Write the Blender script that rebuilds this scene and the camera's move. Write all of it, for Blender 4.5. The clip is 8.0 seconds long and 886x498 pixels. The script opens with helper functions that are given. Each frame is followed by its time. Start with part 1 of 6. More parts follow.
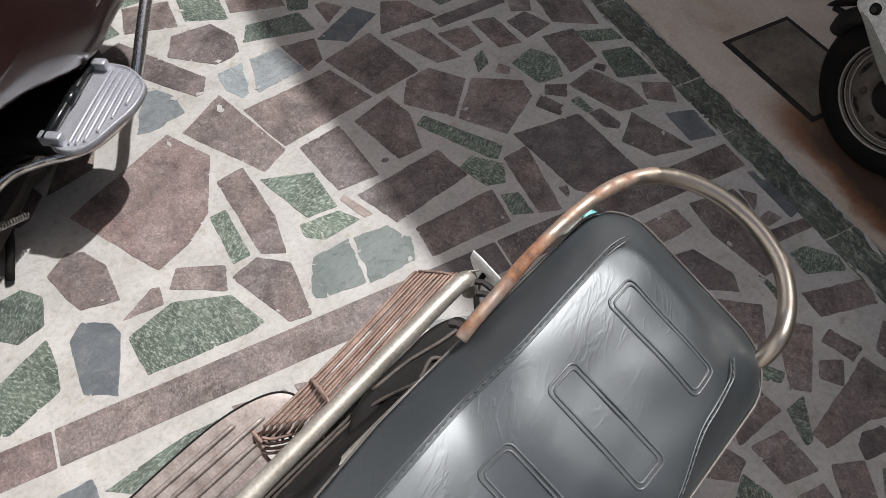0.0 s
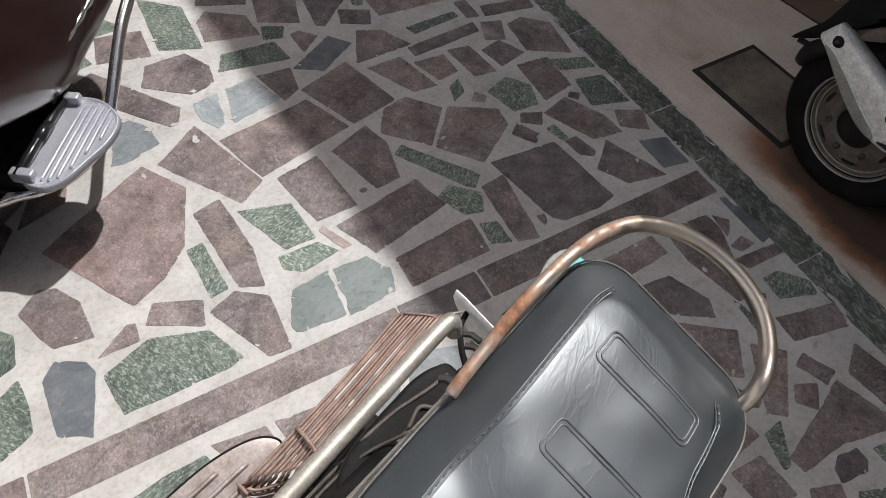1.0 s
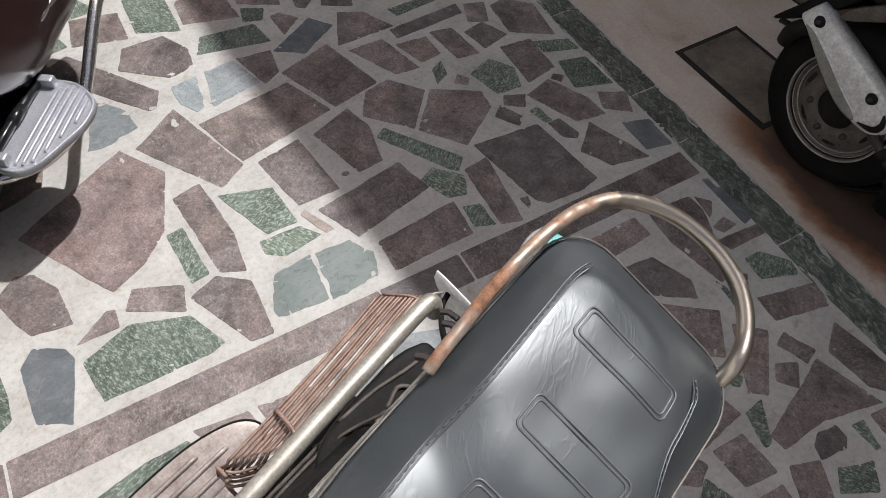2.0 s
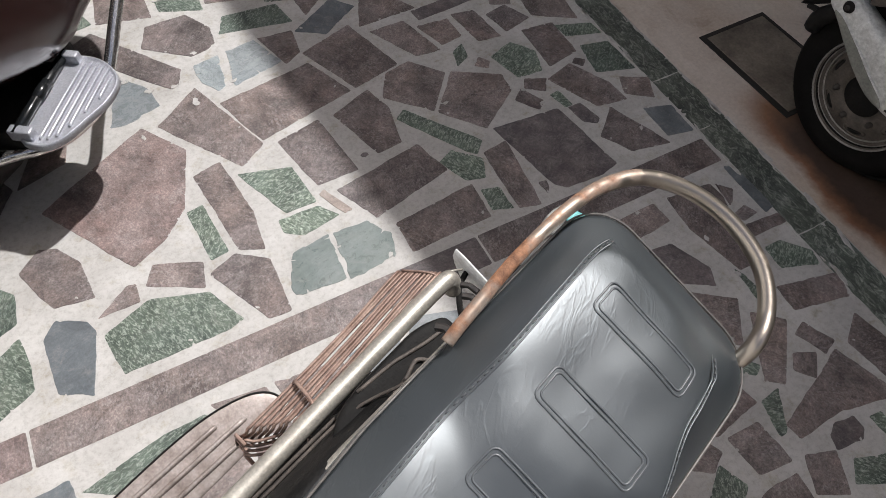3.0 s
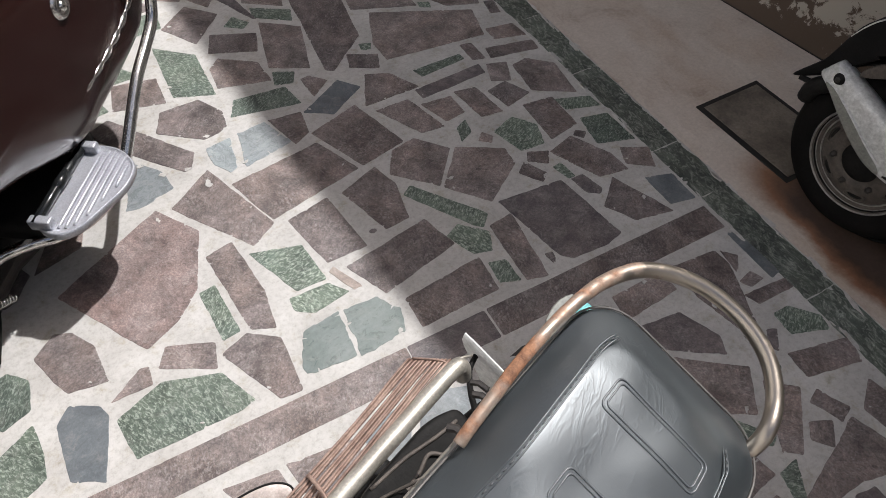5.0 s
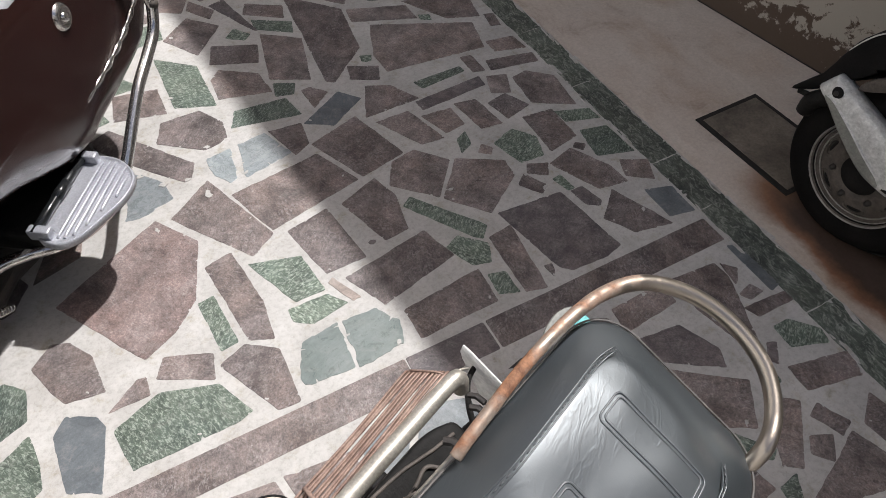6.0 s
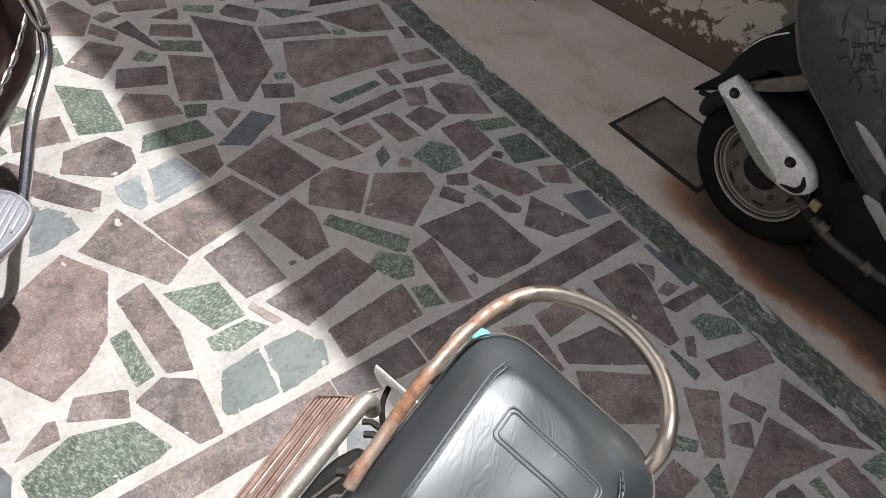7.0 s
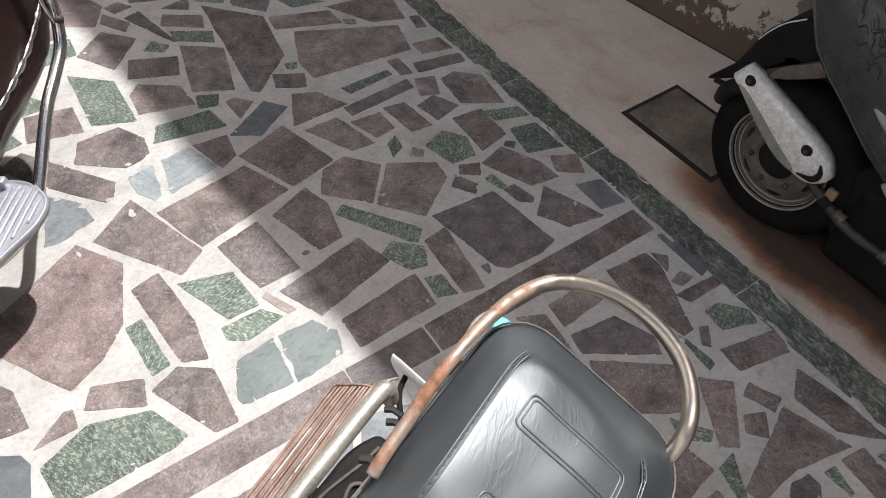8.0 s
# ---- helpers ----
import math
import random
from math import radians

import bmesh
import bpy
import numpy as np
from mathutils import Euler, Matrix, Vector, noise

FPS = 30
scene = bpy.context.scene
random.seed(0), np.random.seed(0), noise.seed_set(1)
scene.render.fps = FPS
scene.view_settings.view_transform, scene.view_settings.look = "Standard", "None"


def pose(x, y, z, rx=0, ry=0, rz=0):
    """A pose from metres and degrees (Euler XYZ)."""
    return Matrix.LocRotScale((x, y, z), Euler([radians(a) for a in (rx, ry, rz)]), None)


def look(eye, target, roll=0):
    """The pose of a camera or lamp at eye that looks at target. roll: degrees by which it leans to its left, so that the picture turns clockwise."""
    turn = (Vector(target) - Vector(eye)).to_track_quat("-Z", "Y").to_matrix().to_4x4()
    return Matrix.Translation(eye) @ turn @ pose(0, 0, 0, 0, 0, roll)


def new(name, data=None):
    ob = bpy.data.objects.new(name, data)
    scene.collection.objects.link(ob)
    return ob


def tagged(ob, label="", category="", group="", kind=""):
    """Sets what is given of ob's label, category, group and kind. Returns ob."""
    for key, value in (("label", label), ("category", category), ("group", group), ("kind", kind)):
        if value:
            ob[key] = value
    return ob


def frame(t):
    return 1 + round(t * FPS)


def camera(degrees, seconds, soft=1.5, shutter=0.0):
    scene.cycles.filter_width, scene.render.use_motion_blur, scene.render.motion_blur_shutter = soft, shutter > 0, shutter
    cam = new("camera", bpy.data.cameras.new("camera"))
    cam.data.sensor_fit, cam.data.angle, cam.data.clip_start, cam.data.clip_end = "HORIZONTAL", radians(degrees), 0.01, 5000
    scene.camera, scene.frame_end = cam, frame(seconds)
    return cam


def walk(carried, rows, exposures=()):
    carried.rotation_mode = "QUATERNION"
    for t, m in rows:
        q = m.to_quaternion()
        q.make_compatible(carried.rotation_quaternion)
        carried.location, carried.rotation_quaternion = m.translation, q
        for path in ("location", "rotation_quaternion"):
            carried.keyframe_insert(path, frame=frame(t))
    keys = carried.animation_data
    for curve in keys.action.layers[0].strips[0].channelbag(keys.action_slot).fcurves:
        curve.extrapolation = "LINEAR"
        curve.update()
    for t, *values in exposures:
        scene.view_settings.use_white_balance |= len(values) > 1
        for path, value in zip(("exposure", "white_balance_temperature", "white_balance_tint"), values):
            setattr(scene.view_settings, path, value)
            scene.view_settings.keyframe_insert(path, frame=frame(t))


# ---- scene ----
cam = camera(67.4, 8.0, soft=0.75)
PATH = [
    (0, (-0.506, -0.738, 1.322), (-0.021, 0.238, -0.355), -0.2),
    (0.5, (-0.515, -0.728, 1.328), (-0.032, 0.248, -0.35), -0.4),
    (1, (-0.504, -0.708, 1.344), (0.066, 0.267, -0.306), 2.2),
    (1.5, (-0.496, -0.713, 1.341), (0.101, 0.247, -0.309), 2.8),
    (1.7, (-0.494, -0.715, 1.338), (0.105, 0.231, -0.319), 3.1),
    (2.8, (-0.509, -0.721, 1.325), (0.031, 0.195, -0.369), 3.1),
    (3, (-0.508, -0.725, 1.327), (0.027, 0.198, -0.365), 2.7),
    (3.5, (-0.478, -0.71, 1.348), (0.144, 0.297, -0.264), 2.2),
    (4, (-0.484, -0.711, 1.357), (0.109, 0.336, -0.24), -0.1),
    (4.5, (-0.497, -0.706, 1.365), (0.072, 0.368, -0.223), -0.7),
    (4.7, (-0.499, -0.705, 1.366), (0.081, 0.356, -0.227), -0.1),
    (5.8, (-0.493, -0.709, 1.363), (0.082, 0.364, -0.226), 0.3),
    (6, (-0.495, -0.706, 1.365), (0.096, 0.38, -0.208), 0.2),
    (6.5, (-0.468, -0.692, 1.392), (0.214, 0.458, -0.095), -0.9),
    (7, (-0.442, -0.721, 1.364), (0.308, 0.296, -0.187), 2.9),
    (7.5, (-0.438, -0.735, 1.345), (0.319, 0.187, -0.26), 5.2),
    (8, (-0.453, -0.715, 1.361), (0.265, 0.297, -0.207), 2.0),
]
EXPOSURES = [(0, 0.2), (1.5, 0.28), (3, 0.28), (3.5, 0.32), (4.5, 0.38), (6, 0.42), (6.5, 0.5), (7, 0.64), (7.5, 0.7), (8, 0.69)]
walk(cam, [(t, look(eye, target, roll)) for t, eye, target, roll in PATH], EXPOSURES)

# ---- world, sun, exposure ----
SUN_TO = Vector((0.58, 0.13, 1.0)).normalized()
world = bpy.data.worlds.new("sky")
scene.world = world
world.use_nodes = True
wn = world.node_tree.nodes
sky = wn.new("ShaderNodeTexSky")
sky.sky_type = "NISHITA"
sky.sun_disc = False
sky.sun_elevation = math.asin(SUN_TO.z)
sky.sun_rotation = math.atan2(SUN_TO.x, SUN_TO.y)
sky.dust_density = 4.5
sky.air_density = 0.8
sky.ozone_density = 0.55
wn["Background"].inputs["Strength"].default_value = 0.085
world.node_tree.links.new(sky.outputs[0], wn["Background"].inputs["Color"])
sun = new("sun", bpy.data.lights.new("sun", "SUN"))
sun.data.energy = 3.75
sun.data.angle = radians(1.0)
sun.data.color = (1.0, 0.985, 0.985)
sun.matrix_world = look(SUN_TO * 12, (0, 0, 0))


# ---- materials ----
def shader(name, rough=0.6, metal=0.0, coat=0.0):
    m = bpy.data.materials.new(name)
    m.use_nodes = True
    b = m.node_tree.nodes["Principled BSDF"]
    b.inputs["Roughness"].default_value = rough
    b.inputs["Metallic"].default_value = metal
    b.inputs["Coat Weight"].default_value = coat
    return m, m.node_tree.nodes, m.node_tree.links, b


def ramp(nodes, stops):
    r = nodes.new("ShaderNodeValToRGB")
    while len(r.color_ramp.elements) < len(stops):
        r.color_ramp.elements.new(0.5)
    for e, (at, c) in zip(r.color_ramp.elements, stops):
        e.position, e.color = at, (*c, 1)
    return r


def noise_node(nodes, links, vec, scale, detail=6, rough=0.6, distort=0.0):
    n = nodes.new("ShaderNodeTexNoise")
    n.inputs["Scale"].default_value = scale
    n.inputs["Detail"].default_value = detail
    n.inputs["Roughness"].default_value = rough
    n.inputs["Distortion"].default_value = distort
    links.new(vec, n.inputs["Vector"])
    return n


def mixer(nodes, links, mode, fac, a, b):
    x = nodes.new("ShaderNodeMix")
    x.data_type, x.blend_type = "RGBA", mode
    for socket, value in ((0, fac), (6, a), (7, b)):
        if hasattr(value, "is_linked"):
            links.new(value, x.inputs[socket])
        else:
            x.inputs[socket].default_value = value if socket == 0 else (*value, 1)
    return x.outputs[2]


def bumped(nodes, links, b, height, strength, distance):
    k = nodes.new("ShaderNodeBump")
    k.inputs["Strength"].default_value = strength
    k.inputs["Distance"].default_value = distance
    links.new(height, k.inputs["Height"])
    links.new(k.outputs[0], b.inputs["Normal"])


def plain(name, dark, light, rough=0.6, metal=0.0, big=8.0, fine=120.0, bump=0.2, dist=0.002, coat=0.0, rvar=0.15, local=False, gloss=0.5):
    """Two-scale mottled surface between two colours."""
    m, nodes, links, b = shader(name, rough, metal, coat)
    b.inputs["Specular IOR Level"].default_value = gloss
    if local:
        pos = nodes.new("ShaderNodeTexCoord").outputs["Object"]
    else:
        pos = nodes.new("ShaderNodeNewGeometry").outputs["Position"]
    n1 = noise_node(nodes, links, pos, big, 5)
    n2 = noise_node(nodes, links, pos, fine, 4)
    r = ramp(nodes, [(0.3, dark), (0.7, light)])
    links.new(n1.outputs["Fac"], r.inputs[0])
    g = ramp(nodes, [(0.25, (0.7, 0.7, 0.7)), (0.75, (1.15, 1.15, 1.15))])
    links.new(n2.outputs["Fac"], g.inputs[0])
    links.new(mixer(nodes, links, "MULTIPLY", 1.0, r.outputs[0], g.outputs[0]), b.inputs["Base Color"])
    mr = nodes.new("ShaderNodeMapRange")
    mr.inputs["To Min"].default_value, mr.inputs["To Max"].default_value = max(0.03, rough - rvar), min(1, rough + rvar)
    links.new(n1.outputs["Fac"], mr.inputs["Value"])
    links.new(mr.outputs[0], b.inputs["Roughness"])
    bumped(nodes, links, b, n2.outputs["Fac"], bump, dist)
    return m


def stone_material(name, dark, light, vein=None, veins=0.0, rough=0.5, speck=0.25, fleck=0.0, along=False, cloud=0.25, tint=(1.04, 0.98, 0.95)):
    """Paving stone: tone by stone, cloudy mottling, stains, speckle, and mineral grains or veins that run their own way in each stone."""
    m, nodes, links, b = shader(name, rough)
    pos = nodes.new("ShaderNodeNewGeometry").outputs["Position"]
    info = nodes.new("ShaderNodeObjectInfo")
    spin = nodes.new("ShaderNodeVectorRotate")
    spin.rotation_type = "Z_AXIS"
    links.new(pos, spin.inputs["Vector"])
    turn = nodes.new("ShaderNodeMath")
    turn.operation = "MULTIPLY"
    turn.inputs[1].default_value = 0.12 if along else 6.28
    links.new(info.outputs["Random"], turn.inputs[0])
    links.new(turn.outputs[0], spin.inputs["Angle"])
    grain = nodes.new("ShaderNodeMapping")
    grain.inputs["Scale"].default_value = (1.0, 0.5 if along else 0.42 if vein else 0.8, 1.0)
    links.new(spin.outputs[0], grain.inputs["Vector"])
    n1 = noise_node(nodes, links, spin.outputs[0], 10, 7, 0.66, 0.5)
    n2 = noise_node(nodes, links, grain.outputs[0], 210, 6, 0.9)
    saw = nodes.new("ShaderNodeMapping")
    saw.inputs["Scale"].default_value = (1.0, 0.12, 1.0)
    links.new(spin.outputs[0], saw.inputs["Vector"])
    n8 = noise_node(nodes, links, saw.outputs[0], 95, 7, 0.75, 0.5)
    n9 = noise_node(nodes, links, pos, 24, 9, 0.72, 0.8)
    n4 = noise_node(nodes, links, grain.outputs[0], 42, 9, 0.8, 1.2)
    n6 = noise_node(nodes, links, pos, 5, 4, 0.6, 0.5)
    r = ramp(nodes, [(0.34, dark), (0.66, light)])
    links.new(n1.outputs["Fac"], r.inputs[0])
    col = r.outputs[0]
    hue = ramp(nodes, [(0.38, (1, 1, 1)), (0.62, tint)])
    links.new(n6.outputs["Fac"], hue.inputs[0])
    col = mixer(nodes, links, "MULTIPLY", 1.0, col, hue.outputs[0])
    if vein:
        v = noise_node(nodes, links, grain.outputs[0], 55 if along else 200, 7, 0.75, 1.6 if along else 0.6)
        vr = ramp(nodes, [(0.485, (0, 0, 0)), (0.6, (1, 1, 1))])
        links.new(v.outputs["Fac"], vr.inputs[0])
        f = nodes.new("ShaderNodeMath")
        f.operation = "MULTIPLY"
        f.inputs[1].default_value = veins
        links.new(vr.outputs[0], f.inputs[0])
        col = mixer(nodes, links, "MIX", f.outputs[0], col, vein)
    tone = ramp(nodes, [(0.0, (0.72, 0.72, 0.74)), (0.5, (1.0, 0.98, 0.97)), (1.0, (1.25, 1.24, 1.22))])
    links.new(info.outputs["Random"], tone.inputs[0])
    col = mixer(nodes, links, "MULTIPLY", 1.0, col, tone.outputs[0])
    streak = ramp(nodes, [(0.36, (1 - cloud,) * 3), (0.5, (1, 1, 1)), (0.64, (1 + cloud * 1.3, 1 + cloud * 1.2, 1 + cloud * 1.15))])
    links.new(n4.outputs["Fac"], streak.inputs[0])
    col = mixer(nodes, links, "MULTIPLY", 1.0, col, streak.outputs[0])
    # saw and scuff marks that run one way in each stone
    marks = ramp(nodes, [(0.36, (0.93,) * 3), (0.5, (1, 1, 1)), (0.63, (1.09, 1.08, 1.07))])
    links.new(n8.outputs["Fac"], marks.inputs[0])
    col = mixer(nodes, links, "MULTIPLY", 1.0, col, marks.outputs[0])
    # thin cement haze left on the face
    haze = ramp(nodes, [(0.52, (0, 0, 0)), (0.74, (0.3 if not vein else 0.18,) * 3)])
    links.new(n9.outputs["Fac"], haze.inputs[0])
    col = mixer(nodes, links, "MIX", haze.outputs[0], col, (0.42, 0.39, 0.365))
    # old damp stains with a soft, ragged outline
    n7 = noise_node(nodes, links, pos, 9, 7, 0.7, 0.6)
    stain = ramp(nodes, [(0.31, (0.55, 0.53, 0.52)), (0.37, (1, 1, 1))])
    links.new(n7.outputs["Fac"], stain.inputs[0])
    col = mixer(nodes, links, "MULTIPLY", 1.0, col, stain.outputs[0])
    sp = ramp(nodes, [(0.34, (1 - speck,) * 3), (0.5, (1, 1, 1)), (0.66, (1 + 1.5 * speck,) * 3)])
    links.new(n2.outputs["Fac"], sp.inputs[0])
    col = mixer(nodes, links, "MULTIPLY", 1.0, col, sp.outputs[0])
    if fleck:
        # pale crooked scuffs, gathered in patches, and a few mineral grains
        rub = nodes.new("ShaderNodeMapping")
        rub.inputs["Scale"].default_value = (1.0, 0.62, 1.0)
        links.new(spin.outputs[0], rub.inputs["Vector"])
        n5 = noise_node(nodes, links, rub.outputs[0], 150, 6, 0.75, 0.9)
        fr = ramp(nodes, [(0.5, (0, 0, 0)), (0.7, (fleck,) * 3)])
        links.new(n5.outputs["Fac"], fr.inputs[0])
        n10 = noise_node(nodes, links, pos, 15, 3, 0.5, 0.4)
        patch = ramp(nodes, [(0.4, (0.15,) * 3), (0.62, (1, 1, 1))])
        links.new(n10.outputs["Fac"], patch.inputs[0])
        scuffs = mixer(nodes, links, "MULTIPLY", 1.0, fr.outputs[0], patch.outputs[0])
        col = mixer(nodes, links, "MIX", scuffs, col, (0.47, 0.435, 0.425))
    links.new(col, b.inputs["Base Color"])
    mr = nodes.new("ShaderNodeMapRange")
    mr.inputs["To Min"].default_value, mr.inputs["To Max"].default_value = rough - 0.16, rough + 0.22
    links.new(n4.outputs["Fac"], mr.inputs["Value"])
    links.new(mr.outputs[0], b.inputs["Roughness"])
    bumped(nodes, links, b, n2.outputs["Fac"], 0.45, 0.0014)
    return m


PLUM = stone_material("plum stone", (0.072, 0.06, 0.058), (0.222, 0.19, 0.184), speck=0.46, fleck=0.62, cloud=0.28, tint=(1.06, 0.985, 0.93))
RED = stone_material("red stone", (0.09, 0.07, 0.068), (0.217, 0.173, 0.167), speck=0.42, fleck=0.55, cloud=0.28, tint=(1.05, 0.96, 0.93))
DARK = stone_material("dark stone", (0.055, 0.05, 0.055), (0.14, 0.122, 0.124), speck=0.28, fleck=0.35)
GREEN = stone_material("green veined stone", (0.042, 0.062, 0.05), (0.112, 0.148, 0.122), (0.38, 0.435, 0.375), 0.66, tint=(1.05, 1.0, 0.94))
PALE = stone_material("pale green stone", (0.135, 0.16, 0.15), (0.195, 0.217, 0.207), rough=0.27, speck=0.06, cloud=0.06, tint=(0.96, 0.99, 1.02))
# PALE again, lighter and bluer: the sky's sheen is put into the colour
PALE_SHEEN = stone_material("pale green stone with sky sheen", (0.2, 0.22, 0.226), (0.275, 0.3, 0.31), rough=0.25, speck=0.06, cloud=0.06, tint=(0.97, 1.0, 1.02))
SLATE = stone_material("blue grey slate", (0.1, 0.112, 0.12), (0.185, 0.2, 0.208), rough=0.45, speck=0.15, cloud=0.12, tint=(0.96, 1.0, 1.03))
BORDER = stone_material("dark green border stone", (0.033, 0.041, 0.036), (0.098, 0.116, 0.1), (0.36, 0.385, 0.345), 0.5, along=True, cloud=0.35, tint=(1.0, 0.97, 0.92))
TAN = stone_material("dull tan stone", (0.2, 0.175, 0.16), (0.32, 0.285, 0.26), speck=0.2, cloud=0.15)
KINDS = {"tan": TAN, "palesheen": PALE_SHEEN, "plum": PLUM, "red": RED, "dark": DARK, "green": GREEN, "pale": PALE, "slate": SLATE, "border": BORDER}


def mortar_material():
    m, nodes, links, b = shader("mortar", 0.75)
    pos = nodes.new("ShaderNodeNewGeometry").outputs["Position"]
    n1 = noise_node(nodes, links, pos, 7, 6)
    n2 = noise_node(nodes, links, pos, 75, 9, 0.8)
    n3 = noise_node(nodes, links, pos, 20, 7, 0.7)
    r = ramp(nodes, [(0.3, (0.385, 0.368, 0.348)), (0.65, (0.515, 0.5, 0.48))])
    links.new(n1.outputs["Fac"], r.inputs[0])
    d = ramp(nodes, [(0.28, (0.6, 0.58, 0.52)), (0.35, (0.86, 0.83, 0.76)), (0.46, (1, 1, 1))])
    links.new(n3.outputs["Fac"], d.inputs[0])
    g = ramp(nodes, [(0.32, (0.72, 0.71, 0.69)), (0.5, (0.98, 0.98, 0.98)), (0.7, (1.1, 1.1, 1.1))])
    links.new(n2.outputs["Fac"], g.inputs[0])
    c = mixer(nodes, links, "MULTIPLY", 1.0, r.outputs[0], d.outputs[0])
    links.new(mixer(nodes, links, "MULTIPLY", 1.0, c, g.outputs[0]), b.inputs["Base Color"])
    bumped(nodes, links, b, n2.outputs["Fac"], 0.35, 0.003)
    return m


def apron_material():
    """Trowelled cement with long brown stains, and painted shade with a rust-brown dirty fringe."""
    m, nodes, links, b = shader("trowelled cement", 0.7)
    pos = nodes.new("ShaderNodeNewGeometry").outputs["Position"]
    st = nodes.new("ShaderNodeMapping")
    st.inputs["Scale"].default_value = (1.0, 0.55, 1.0)
    links.new(pos, st.inputs["Vector"])
    n1 = noise_node(nodes, links, st.outputs[0], 7, 9, 0.66, 1.0)
    n2 = noise_node(nodes, links, pos, 90, 6, 0.7)
    r = ramp(nodes, [(0.3, (0.4, 0.325, 0.27)), (0.42, (0.53, 0.455, 0.395)), (0.7, (0.61, 0.54, 0.48))])
    links.new(n1.outputs["Fac"], r.inputs[0])
    g = ramp(nodes, [(0.3, (0.85, 0.85, 0.85)), (0.7, (1.08, 1.08, 1.08))])
    links.new(n2.outputs["Fac"], g.inputs[0])
    n3 = noise_node(nodes, links, st.outputs[0], 3.2, 5)
    d = ramp(nodes, [(0.5, (1, 1, 1)), (0.68, (0.84, 0.75, 0.67))])
    links.new(n3.outputs["Fac"], d.inputs[0])
    c = mixer(nodes, links, "MULTIPLY", 1.0, r.outputs[0], d.outputs[0])
    # painted shade where scooters stand, mixed with an old oil and mud stain
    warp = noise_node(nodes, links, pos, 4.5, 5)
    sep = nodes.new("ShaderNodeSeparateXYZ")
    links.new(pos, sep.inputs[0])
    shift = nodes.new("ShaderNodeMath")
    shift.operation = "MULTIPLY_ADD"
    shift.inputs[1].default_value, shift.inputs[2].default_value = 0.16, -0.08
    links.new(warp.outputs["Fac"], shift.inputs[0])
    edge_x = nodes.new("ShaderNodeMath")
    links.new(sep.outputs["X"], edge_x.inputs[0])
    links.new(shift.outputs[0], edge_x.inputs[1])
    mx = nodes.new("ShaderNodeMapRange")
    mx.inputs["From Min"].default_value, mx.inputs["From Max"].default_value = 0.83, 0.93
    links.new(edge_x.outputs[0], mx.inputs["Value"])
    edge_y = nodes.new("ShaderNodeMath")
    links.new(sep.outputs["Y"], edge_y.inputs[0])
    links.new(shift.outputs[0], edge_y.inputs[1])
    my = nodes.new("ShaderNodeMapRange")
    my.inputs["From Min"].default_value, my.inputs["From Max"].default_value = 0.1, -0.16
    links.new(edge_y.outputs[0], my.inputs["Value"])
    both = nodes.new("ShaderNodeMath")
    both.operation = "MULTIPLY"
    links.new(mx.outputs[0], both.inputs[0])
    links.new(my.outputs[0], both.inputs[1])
    shade_stain = ramp(nodes, [(0.0, (1, 1, 1)), (0.35, (0.5, 0.3, 0.2)), (0.75, (0.14, 0.11, 0.1))])
    links.new(both.outputs[0], shade_stain.inputs[0])
    stained = mixer(nodes, links, "MULTIPLY", 1.0, mixer(nodes, links, "MULTIPLY", 1.0, c, g.outputs[0]), shade_stain.outputs[0])
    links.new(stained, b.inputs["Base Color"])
    bumped(nodes, links, b, n2.outputs["Fac"], 0.25, 0.003)
    return m


